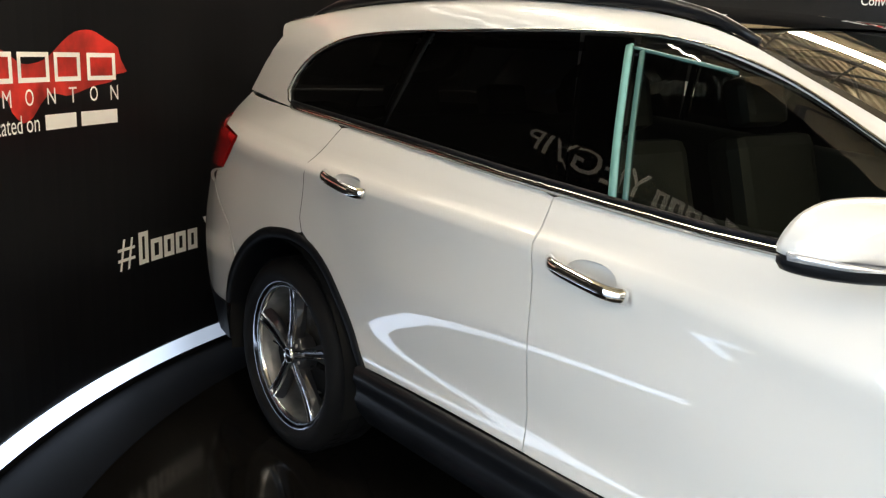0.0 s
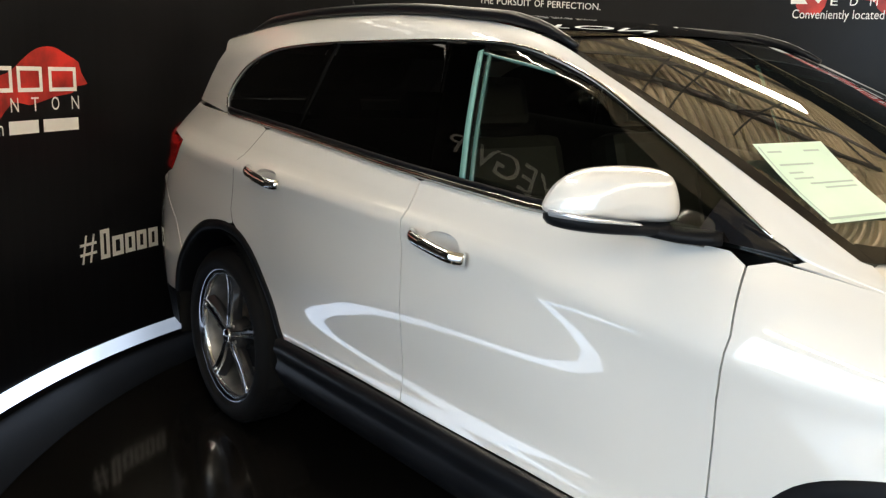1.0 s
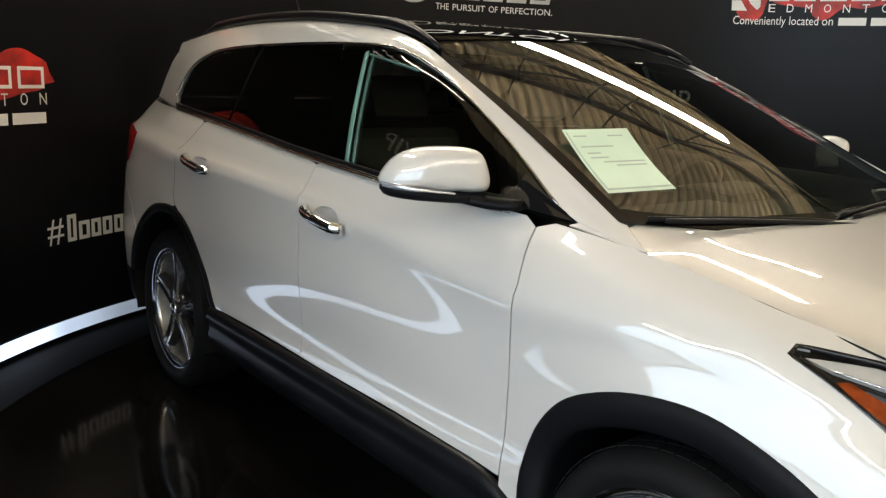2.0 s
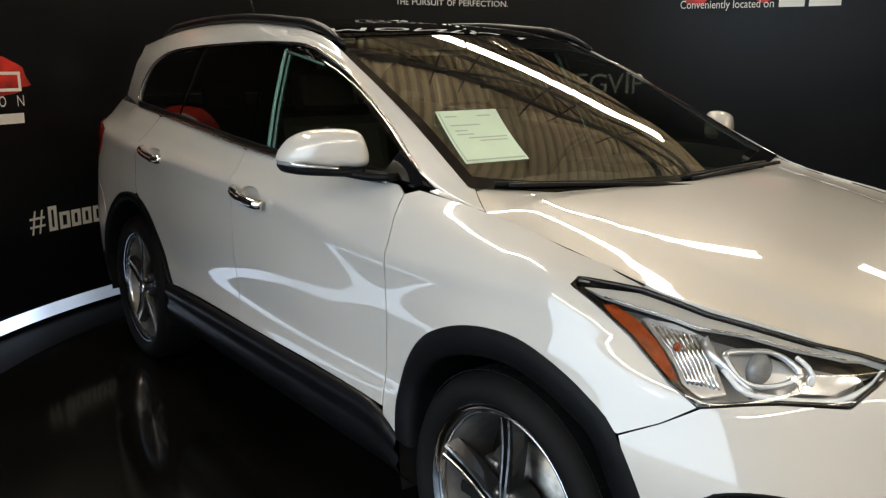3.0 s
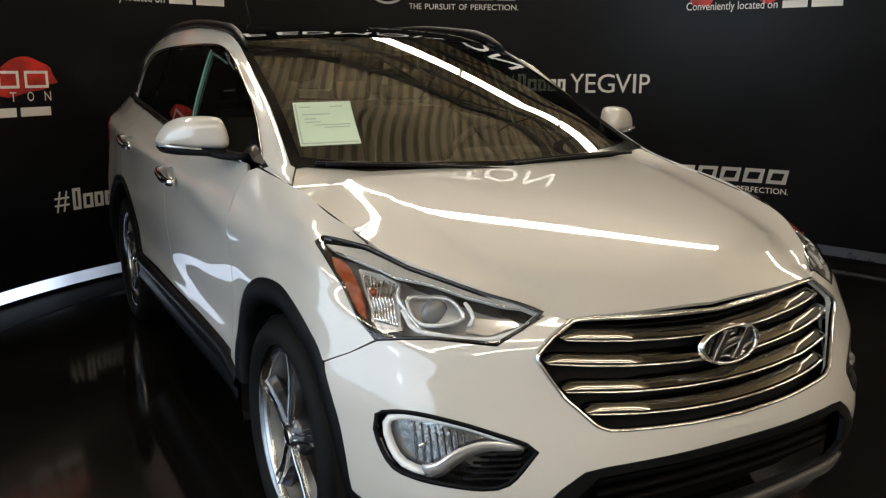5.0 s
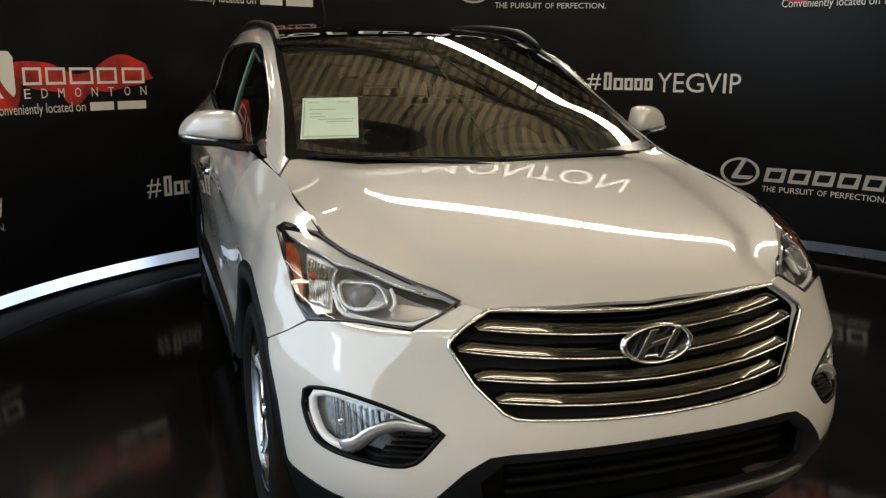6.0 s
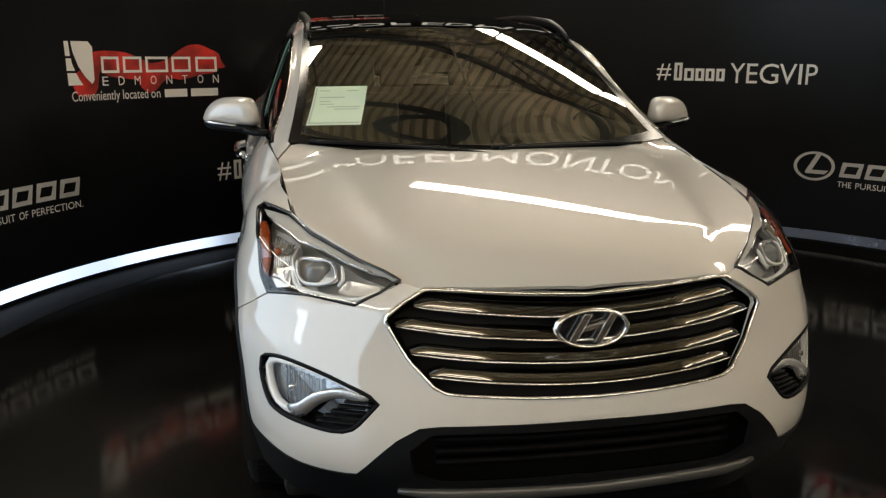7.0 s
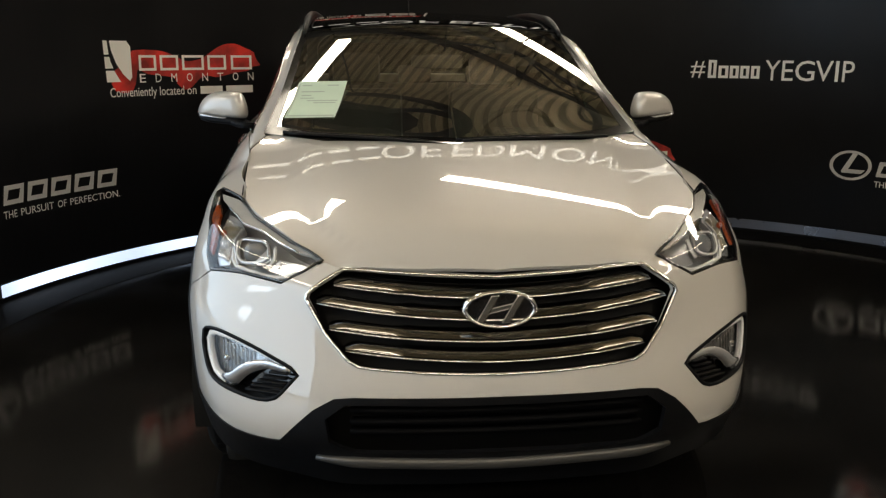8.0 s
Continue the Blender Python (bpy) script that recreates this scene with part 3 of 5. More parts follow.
def flat_text(text):
    """The built-in font's outline of a text: 2D verts scaled to a width and height of 1, and faces."""
    data = bpy.data.curves.new("scratch", "FONT")
    data.body, data.resolution_u = text, 3
    ob = bpy.data.objects.new("scratch", data)
    scene.collection.objects.link(ob)
    me = ob.to_mesh()
    v = np.array([q.co[:2] for q in me.vertices])
    f = [tuple(p.vertices) for p in me.polygons]
    ob.to_mesh_clear()
    bpy.data.objects.remove(ob)
    bpy.data.curves.remove(data)
    v = (v - v.min(0)) / (v.max(0) - v.min(0))
    return v, f


def wall_text(name, text, a0, width, z0, height, mat, parent, x0=0.0, down=0.0):
    v, f = flat_text(text)
    pts = [(x0 + x * width, (y * (height + down) - down), 0.0) for x, y in v]
    return raw(name, on_wall(pts, a0, z0), f, mat, parent, smooth=False)


def wall_shape(name, outline, a0, z0, mat, parent, lift=0.003, label=""):
    """A flat print with the given outline."""
    p = [Vector(q[:2]) for q in outline]
    n = len(p)
    lo, hi = np.min([tuple(q) for q in p], 0), np.max([tuple(q) for q in p], 0)
    gx, gy = np.meshgrid(np.arange(lo[0], hi[0], 0.06), np.arange(lo[1], hi[1], 0.06))
    g = np.c_[gx.ravel(), gy.ravel()]
    g = g[inside(g, [[tuple(q) for q in p]])] if len(g) else g
    v2, _, tri, _, _, _ = geometry.delaunay_2d_cdt(p + [Vector(q) for q in g], [(i, (i + 1) % n) for i in range(n)], [], 0, 1e-6)
    uv = np.array([tuple(q) for q in v2])
    keep = inside(np.array([uv[list(f)].mean(0) for f in tri]), [[tuple(q) for q in p]])
    pts = on_wall([(x, y, 0) for x, y in uv], a0, z0, lift)
    return raw(name, pts, [tuple(f)[::-1] for f, k in zip(tri, keep) if k], mat, parent, label, smooth=False)


def rect(x0, y0, x1, y1, slant=0.0):
    return [(x0, y0), (x1, y0), (x1 + slant, y1), (x0 + slant, y1)]


def letter_frames(parent, spans, a0, z0, mat, stroke, slant=0.0):
    """A brand's wordmark as plain open frames, one for each letter: (x0, x1, height)."""
    for x0, x1, h in spans:
        w = stroke * 1.15
        v = [(x0, 0), (x1, 0), (x1 + slant, h), (x0 + slant, h), (x0 + w, stroke), (x1 - w, stroke), (x1 - w + slant, h - stroke), (x0 + w + slant, h - stroke)]
        raw("wordmark_frame", on_wall([(*q, 0) for q in v], a0, z0), [(0, 1, 5, 4), (1, 2, 6, 5), (2, 3, 7, 6), (3, 0, 4, 7)], mat, parent, smooth=False)


def scarf_logo(a0, z0):
    """Red scarf print behind a white emblem, a brand's wordmark as plain bars, the town's name and a line of print."""
    root = thing("wall_logo", "red scarf logo print with white lettering on the black wall", "logo", group="logos printed on the wall")
    half = [(.205, .295), (.275, .312), (.39, .312), (.49, .30), (.57, .272), (.655, .237), (.745, .242), (.81, .264), (.89, .314), (.97, .353), (1.07, .362), (1.155, .332), (1.227, .300),
            (1.243, .252), (1.278, .204), (1.215, .194), (1.18, .165), (1.07, .150), (.97, .128), (.90, .118), (.815, .131), (.75, .097), (.70, .052), (.64, .034), (.58, .076), (.56, .118),
            (.50, .130), (.415, .140), (.34, .150), (.262, .180), (.252, .140), (.240, .082), (.212, .036), (.14, .026), (.075, .040), (.048, .088), (.085, .18), (.19, .225)]
    outline = [(q[0], q[1]) for q in curve_through([(*q, 0) for q in half], 0.03, True)]
    wall_shape("scarf", outline, a0, z0, SCARF, root, 0.0015)
    wall_shape("emblem", [(0.195, 0.105), (0.215, 0.13), (0.215, 0.335), (0.185, 0.37), (0.052, 0.37), (0.060, 0.31), (0.095, 0.22), (0.145, 0.15)], a0, z0, LETTER, root)
    wall_shape("emblem_bar", [(0.012, 0.10), (0.125, 0.10), (0.10, 0.135), (0.075, 0.175), (0.008, 0.175)], a0, z0, LETTER, root)
    wall_shape("emblem_bar", [(0.006, 0.19), (0.070, 0.19), (0.050, 0.235), (0.045, 0.265), (0.004, 0.265)], a0, z0, LETTER, root)
    wall_shape("emblem_bar", [(0.003, 0.28), (0.040, 0.28), (0.033, 0.37), (0.0, 0.37)], a0, z0, LETTER, root)
    letter_frames(root, [(.275, .415, .105), (.445, .595, .105), (.625, .805, .105), (.835, .99, .105), (1.03, 1.205, .105)], a0, z0 + 0.172, LETTER, .017)
    for i, c in enumerate("EDMONTON"):
        wall_text("letter", c, a0, 0.048, z0 + 0.092, 0.058, LETTER, root, 0.275 + i * 0.1275)
    for word, x, w, down in (("Conveniently", 0.03, 0.375, 0.02), ("located", 0.43, 0.20, 0.0), ("on", 0.655, 0.075, 0.0)):
        wall_text("tagline_word", word, a0, w, z0, 0.062 if word != "on" else 0.042, LETTER, root, x, down)
    wall_shape("tagline_bar", rect(0.765, 0.0, 0.95, 0.055), a0, z0, LETTER, root)
    wall_shape("tagline_bar", rect(0.98, 0.0, 1.205, 0.055), a0, z0, LETTER, root)
    return root


def oval_logo(a0, z0):
    """Silver oval ring, a wordmark as plain bars and a line of print."""
    root = thing("wall_logo", "silver oval and wordmark logo print on the black wall", "logo", group="logos printed on the wall")
    n, v, f = 40, [], []
    for i in range(n):
        a = 2 * math.pi * i / n
        for k in (1.0, 0.84):
            v.append((0.155 + 0.155 * k * math.cos(a), 0.135 + 0.115 * k * math.sin(a), 0))
    for i in range(n):
        j = (i + 1) % n
        f.append((2 * i, 2 * i + 1, 2 * j + 1, 2 * j))
    raw("oval_ring", on_wall(v, a0, z0), f, GREY_LETTER, root, smooth=False)
    wall_shape("oval_bar", [(0.095, 0.075), (0.235, 0.075), (0.265, 0.105), (0.14, 0.105), (0.20, 0.225), (0.165, 0.232), (0.09, 0.09)], a0, z0, GREY_LETTER, root)
    letter_frames(root, [(.345 + .186 * i, .345 + .186 * i + .155, .115) for i in range(5)], a0, z0 + 0.065, GREY_LETTER, .028, .02)
    for word, x, w in (("THE", 0.34, 0.105), ("PURSUIT", 0.475, 0.26), ("OF", 0.765, 0.07), ("PERFECTION.", 0.865, 0.405)):
        wall_text("tagline_word", word, a0, w, z0 - 0.015, 0.045, LETTER, root, x)
    return root


def hashtag(a0, z0):
    root = thing("wall_logo", "white hashtag lettering on the black wall", "logo", group="logos printed on the wall")
    wall_text("hash_sign", "#", a0, 0.115, z0, 0.135, LETTER, root)
    letter_frames(root, [(.140, .205, .145), (.222, .300, .100), (.312, .382, .100), (.394, .464, .100), (.478, .545, .100)], a0, z0, LETTER, .021)
    for c, x, w in (("Y", 0.585, 0.115), ("E", 0.715, 0.085), ("G", 0.815, 0.145), ("V", 0.965, 0.13), ("I", 1.112, 0.024), ("P", 1.165, 0.085)):
        wall_text("letter", c, a0, w, z0 - 0.012, 0.157, LETTER, root, x)
    return root


for a0, z0 in ((234.2, 1.153), (211.2, 1.90), (129.2, 1.92), (175.3, 0.365)):
    scarf_logo(a0, z0)
for a0, z0 in ((254.2, 0.50), (171.9, 1.95), (134.7, 0.485)):
    oval_logo(a0, z0)
for a0, z0 in ((153.3, 1.265), (215.2, 0.522), (252.0, 1.875)):
    hashtag(a0, z0)
sign = thing("wall_sign", "large glowing white lettering high on the black wall", "sign")
for i in range(5):
    wall_shape("word_bar", rect(i * 0.31, 0, i * 0.31 + 0.24, 0.07), 222.0, 2.88, SIGN, sign)
    wall_shape("word_bar", rect(i * 0.31, 0.29, i * 0.31 + 0.24, 0.36), 222.0, 2.88, SIGN, sign)
for c, a, w in (("O", 194.9, .35), ("F", 189.2, .21)):
    wall_text("letter", c, a + math.degrees(w / 2 / R), w, 2.88, 0.40, SIGN, sign)
for c, a, w in (("E", 183.7, .22), ("D", 179.0, .28), ("M", 172.9, .36), ("O", 165.8, .35), ("N", 159.6, .29), ("T", 155.2, .25), ("O", 149.9, .35), ("N", 143.6, .29)):
    wall_text("letter", c, a + math.degrees(w / 2 / R), w, 2.88, 0.40, SIGN, sign)


# ---- the car ----
car = thing("car", "white seven-seat sport utility car with chrome grille and black cladding", "car")


def mirrored(p):
    return np.array(p) * (1, -1, 1)


def loop_of(*runs):
    return np.vstack(runs)


ARCH_F = curve_through([(1.885, .89, .40), (1.873, .89, .50), (1.845, .90, .61), (1.775, .912, .735), (1.70, .917, .79), (1.60, .92, .832), (1.47, .92, .858),
                        (1.33, .921, .851), (1.20, .916, .815), (1.09, .912, .755), (1.015, .912, .66), (.985, .92, .55), (.985, .926, .44)], 0.03)
ARCH_R = curve_through([(-.838, .927, .50), (-.91, .92, .60), (-.985, .91, .70), (-1.06, .912, .785), (-1.15, .919, .842), (-1.25, .925, .864), (-1.36, .927, .862),
                        (-1.50, .928, .835), (-1.625, .928, .77), (-1.72, .93, .68), (-1.785, .93, .58), (-1.82, .93, .48)], 0.03)
BELT_RUN = curve_through(BELT[2:12], 0.04)


def belt_between(x0, x1):
    """The belt line from x0 to x1, in that order."""
    run = BELT_RUN[(BELT_RUN[:, 0] <= max(x0, x1)) & (BELT_RUN[:, 0] >= min(x0, x1))]
    run = run[np.argsort(run[:, 0])]
    return run if x1 > x0 else run[::-1]


def arch_part(arch, x0, x1):
    return arch[(arch[:, 0] >= min(x0, x1)) & (arch[:, 0] <= max(x0, x1))]


LAMP = straight([(2.118, .484, .890), (2.108, .535, .850), (2.085, .590, .814), (2.00, .70, .818), (1.905, .82, .811), (1.85, .843, .850), (1.755, .852, .923),
                 (1.66, .853, .970), (1.578, .850, .998), (1.576, .826, 1.010), (1.695, .754, .996), (1.83, .698, .962), (2.00, .580, .921), (2.07, .522, .905)], 0.02)
FOG = curve_through([(1.985, .818, .655), (1.955, .842, .640), (1.952, .843, .604), (1.970, .830, .556), (1.997, .811, .521), (2.04, .780, .508), (2.09, .735, .501), (2.15, .662, .495), (2.182, .614, .508),
                     (2.198, .572, .556), (2.206, .552, .580), (2.190, .570, .596), (2.145, .628, .618), (2.09, .700, .642), (2.03, .770, .658)], 0.02, True)
GRILLE = curve_through([(2.207, 0, .850), (2.195, .17, .855), (2.175, .32, .863), (2.153, .420, .870)], 0.03)[:-1]
GRILLE = loop_of(GRILLE, straight([(2.153, .424, .869), (2.146, .520, .800), (2.147, .524, .786), (2.20, .475, .698), (2.25, .415, .634), (2.262, .385, .619)], 0.025, False),
                 curve_through([(2.275, .34, .614), (2.306, .165, .609), (2.313, 0, .607)], 0.03))
INTAKE = loop_of(curve_through([(2.325, 0, .548), (2.31, .25, .545), (2.28, .40, .540)], 0.03), straight([(2.265, .455, .532), (2.245, .51, .495), (2.190, .606, .392)], 0.03, False),
                 curve_through([(2.17, .635, .388), (2.09, .735, .387), (1.99, .825, .396), (1.90, .875, .410), (1.873, .885, .424)], 0.03))

# white bumper, each half round the grille with the fog lamp's opening
# order the lower arch run from the seam downwards
b_arch = arch_part(ARCH_F, 1.79, 2.0)
b_arch = b_arch[np.argsort(-b_arch[:, 2])]
b_arch = b_arch[b_arch[:, 2] > 0.445]
b_out = loop_of(straight([(2.150, .430, .868), (2.128, .478, .884)], 0.02, False), straight([(2.112, .535, .846), (2.088, .592, .808), (2.00, .702, .812),
                (1.909, .816, .806), (1.854, .869, .768), (1.785, .910, .730)], 0.02, False), b_arch, INTAKE[::-1], GRILLE[::-1])
keep = np.r_[True, np.linalg.norm(np.diff(b_out, axis=0), axis=1) > 0.004]
panel("front_bumper", FLANKS, [b_out[keep], FOG], PAINT, car, both=True, step=0.025)

low_out = loop_of(INTAKE, straight([(1.875, .885, .40), (1.89, .86, .30), (1.97, .80, .272), (2.10, .66, .262)], 0.04, False),
                  curve_through([(2.19, .48, .253), (2.23, .25, .252), (2.24, 0, .252)], 0.05))
MOUTH = loop_of(straight([(2.31, 0, .525), (2.29, .30, .522), (2.265, .42, .515), (2.24, .47, .47), (2.24, .46, .415), (2.27, .40, .385), (2.31, 0, .38)], 0.03, False))
panel("lower_bumper", FLANKS, [loop_of(low_out, straight([(2.26, 0, .30), (2.305, 0, .378)], .03, False)[1:], MOUTH[::-1][1:], straight([(2.318, 0, .535)], .03, False))], PLASTIC, car, both=True, step=0.035, lift=0.004, label="black plastic lower bumper with a wide air intake")

# intake grid and silver skid bar
for z in (.50, .465, .43):
    y = np.linspace(-.42, .42, 25)
    pts = on_skin(FLANKS, np.c_[np.full(25, 2.25), np.abs(y), np.full(25, z)], -.035, (.05, 1, 1)) * np.c_[np.ones(25), np.where(y < 0, -1, 1), np.ones(25)]
    swept("intake_slat", pts, [(-.02, -.005), (.012, -.007), (.012, .007), (-.02, .005)], MATT, car, left=True)
y = np.linspace(-.505, .505, 41)
pts = on_skin(FLANKS, np.c_[np.full(41, 2.25), np.abs(y), .345 + .012 * np.abs(y) / .5], 0.012, (.05, 1, 1)) * np.c_[np.ones(41), np.where(y < 0, -1, 1), np.ones(41)]
swept("skid_bar", pts, [(-.03, .018), (.006, .016), (.012, .008), (.010, -.012), (-.02, -.025)], material("skid_grey", (0.10, 0.10, 0.10), 0.38, 0.6), car, left=True, label="satin silver skid bar",
      widths=[min(1.0, .35 + 6 * (.51 - abs(q))) for q in y])

for left in (False, True):
    fender = loop_of(straight([(1.906, .821, .8105), (1.854, .869, .7715), (1.782, .911, .7335)], 0.02, False), arch_part(ARCH_F, .9, 1.775),
                     straight([(.917, .926, .455), (.917, .907, .86), (.932, .909, .993), (.905, .834, 1.117)], 0.03, False),
                     belt_between(.93, 1.66), straight([(1.695, .752, 1.000), (1.576, .829, 1.013), (1.574, .852, .999), (1.66, .856, .968), (1.755, .855, .921), (1.85, .846, .848)], 0.02, False))
    panel("fender", FLANKS, [fender], PAINT, car, left=left, step=0.028)

    def cup(c):
        return np.array([(c[0] + .075 * math.cos(a), .92, c[1] + .040 * math.sin(a)) for a in np.linspace(0, 2 * math.pi, 24, endpoint=False)])

    doors = (("front_door", loop_of(straight([(.9125, .926, .505), (.9125, .907, .86), (.9275, .909, .993), (.8995, .834, 1.117)], 0.03, False), belt_between(.86, -.12),
                                    straight([(-.1405, .841, 1.157), (-.1205, .92, .985), (-.1205, .918, .57), (-.1205, .925, .508)], 0.03, False),
                                    straight([(-.05, .925, .507), (.40, .925, .512), (.80, .926, .510)], 0.04, False)), (.062, 1.012)),
             ("rear_door", loop_of(straight([(-.125, .925, .508), (-.125, .918, .57), (-.125, .92, .985), (-.145, .841, 1.157)], 0.03, False), belt_between(-.18, -1.12),
                                   straight([(-1.159, .81, 1.228), (-1.198, .883, 1.13), (-1.215, .927, 1.045), (-1.237, .927, .92), (-1.220, .924, .875)], 0.03, False),
                                   arch_part(ARCH_R, -1.19, -.5)[::-1], straight([(-.80, .927, .502), (-.45, .925, .508)], 0.04, False)), (-.945, 1.078)))
    for nm, out, c in doors:
        door = panel(nm, FLANKS, [out, cup(c)], PAINT, car, left=left, step=0.028)
        bowl_rim = on_skin(FLANKS, cup(c), 0.0, (1, .05, 1))
        bowl, faces, k = [], [], len(bowl_rim)
        mid = bowl_rim.mean(0)
        for s, d in ((1.0, 0.0), (0.97, 0.008), (0.85, 0.016), (0.6, 0.022), (0.3, 0.025)):
            bowl += [mid + (q - mid) * s - np.array((0, d, 0)) for q in bowl_rim]
        for r in range(4):
            faces += [(r * k + i, r * k + (i + 1) % k, (r + 1) * k + (i + 1) % k, (r + 1) * k + i) for i in range(k)]
        faces.append(tuple(4 * k + i for i in range(k)))
        bowl = np.array(bowl)
        if not left:
            bowl, faces = bowl * (1, -1, 1), [f[::-1] for f in faces]
        raw("handle_cup", bowl, [f[::-1] for f in faces], PAINT, door)
        hx, hz = c
        run = curve_through([(hx - .115, .932, hz + .016), (hx - .08, .958, hz + .013), (hx, .966, hz + .002), (hx + .08, .957, hz - .012), (hx + .113, .930, hz - .016)], 0.012)
        swept("handle", run, round_profile(.0135, 10, 1.35), CHROME, door, left=left, label="chrome handle", up=(0, 0, 1))

    quarter = loop_of(straight([(-1.2235, .924, .870), (-1.2405, .927, .92), (-1.2185, .927, 1.045), (-1.2015, .883, 1.13), (-1.1625, .81, 1.228)], 0.03, False), belt_between(-1.20, -1.93),
                      straight([(-1.95, .735, 1.29), (-2.10, .65, 1.296), (-2.16, .67, 1.22), (-1.97, .835, 1.158), (-1.77, .893, 1.142), (-1.765, .90, 1.125), (-1.91, .895, 1.0), (-2.0, .88, .98), (-2.02, .885, .93),
                                (-1.80, .925, .80), (-1.72, .93, .69)], 0.03, False), arch_part(ARCH_R, -1.70, -1.235)[::-1])
    panel("quarter_panel", FLANKS, [quarter], PAINT, car, left=left, step=0.03, depth=0, blend=(-1.50, BELT[9:13], (-.18, .89, .42), .13))
    tail = straight([(-1.775, .893, 1.137), (-1.97, .845, 1.152), (-2.16, .69, 1.15), (-2.25, .50, 1.13), (-2.28, .50, 1.0), (-2.13, .77, .975), (-1.915, .895, 1.005)], 0.03)
    panel("tail_lamp", FLANKS, [tail], RED_LENS, car, left=left, lift=0.004, label="dark red tail lamp")
    rear = loop_of(straight([(-1.73, .93, .68), (-1.80, .925, .79), (-2.02, .885, .92), (-2.20, .80, .93), (-2.36, .69, .93), (-2.44, .45, .93), (-2.47, 0, .93), (-2.57, 0, .50), (-2.54, .40, .48),
                             (-2.40, .73, .47), (-2.05, .885, .46), (-1.83, .928, .47)], 0.04))
    panel("rear_bumper", FLANKS, [rear], PAINT, car, left=left, step=0.04)
    rear_low = straight([(-1.83, .928, .46), (-2.05, .885, .45), (-2.40, .73, .46), (-2.54, .40, .47), (-2.57, 0, .49), (-2.48, 0, .34), (-2.46, .40, .34), (-2.35, .70, .33), (-2.05, .86, .31), (-1.85, .89, .30)], 0.05)
    panel("rear_valance", FLANKS, [rear_low], PLASTIC, car, left=left, step=0.05)
    hatch = straight([(-2.10, .64, 1.295), (-2.24, .36, 1.30), (-2.27, 0, 1.30), (-2.46, 0, .95), (-2.43, .45, .95), (-2.29, .49, 1.0), (-2.26, .49, 1.14), (-2.17, .68, 1.165)], 0.05)
    panel("tailgate_skin", FLANKS, [hatch], PAINT, car, left=left, step=0.05)

    # dark inner shell behind the gaps, open at the wheels
    shell = straight([(2.2, 0, .30), (2.2, .25, .30), (2.1, .60, .30), (1.9, .84, .32), (.9, .905, .30), (-.7, .905, .30), (-2.05, .86, .34), (-2.4, .60, .36), (-2.45, 0, .36), (-2.30, 0, 1.27), (-2.15, .55, 1.28),
                      (-1.9, .75, 1.27), (-.9, .82, 1.20), (.2, .84, 1.125), (.95, .82, 1.11), (1.30, .78, 1.07), (1.58, .77, 1.02), (1.75, .72, .98), (1.95, .57, .93), (2.10, .44, .88), (2.14, .25, .86), (2.16, 0, .86)], 0.05)
    holes = [np.array([(x + .43 * math.cos(a), .92, .40 + .43 * math.sin(a)) for a in np.linspace(0.02, math.pi - 0.02, 24)] + [(x - .43, .92, .33), (x + .43, .92, .33)]) for x in (1.42, -1.38)]
    panel("inner_shell", FLANKS, [shell, on_skin(FLANKS, holes[0], 0, (1, .05, 1)), on_skin(FLANKS, holes[1], 0, (1, .05, 1))], INNER, car, left=left, step=0.06, lift=-0.09, depth=0)

    # black arch flares
    for nm, arch, cx, band in (("arch_flare", ARCH_F, 1.43, .075), ("arch_flare", ARCH_R, -1.37, .040)):
        base = on_skin(FLANKS, arch, 0.0, (1, .05, 1))
        mid = np.array((cx, 0, .37))
        rows = []
        for k, out in ((-.004, .000), (.08, .006), (.35, .010), (.75, .008), (1.0, .000), (1.05, -.02), (1.05, -.30)):
            ring_pts = []
            for q in base:
                d = (q - mid) * (1, 0, 1)
                d = d / np.linalg.norm(d)
                w = q - d * band * k
                w[1] = q[1] + out
                ring_pts.append(w)
            rows.append(ring_pts)
        n = len(base)
        v = np.array([q for r in rows for q in r])
        f = [(r * n + i, r * n + i + 1, (r + 1) * n + i + 1, (r + 1) * n + i) for r in range(len(rows) - 1) for i in range(n - 1)]
        if not left:
            v = v * (1, -1, 1)
        else:
            f = [q[::-1] for q in f]
        if arch is ARCH_R:
            f = [q for q in f]
        ob = raw(nm, v, f, PLASTIC, car)
        bm = bmesh.new()
        bm.from_mesh(ob.data)
        bmesh.ops.recalc_face_normals(bm, faces=bm.faces)
        bm.to_mesh(ob.data)
        bm.free()

    # sill cladding
    x = np.linspace(-.86, 1.0, 40)
    top = np.where(x > .80, .505 - .065 * np.clip((x - .80) / .2, 0, 1)**2, .505)
    rows = []
    for k, yo in ((0, .918), (.02, .936), (.16, .944), (.24, .930), (.34, .928), (.42, .936), (.58, .920), (.78, .880), (.92, .830), (.92, .55)):
        rows.append(np.c_[x, np.full(40, yo), top - (top - .235) * k])
    v, n = np.vstack(rows), 40
    f = [(r * n + i, r * n + i + 1, (r + 1) * n + i + 1, (r + 1) * n + i) for r in range(len(rows) - 1) for i in range(n - 1)]
    if not left:
        v, f = v * (1, -1, 1), [q[::-1] for q in f]
    raw("sill_cladding", v, [q[::-1] for q in f], CLADDING, car, "black plastic sill cladding with a moulded groove")

# underbody and wheel wells
boxed("underbody", (-2.2, -.80, .22), (2.0, .80, .34), INNER, car, 0.03)
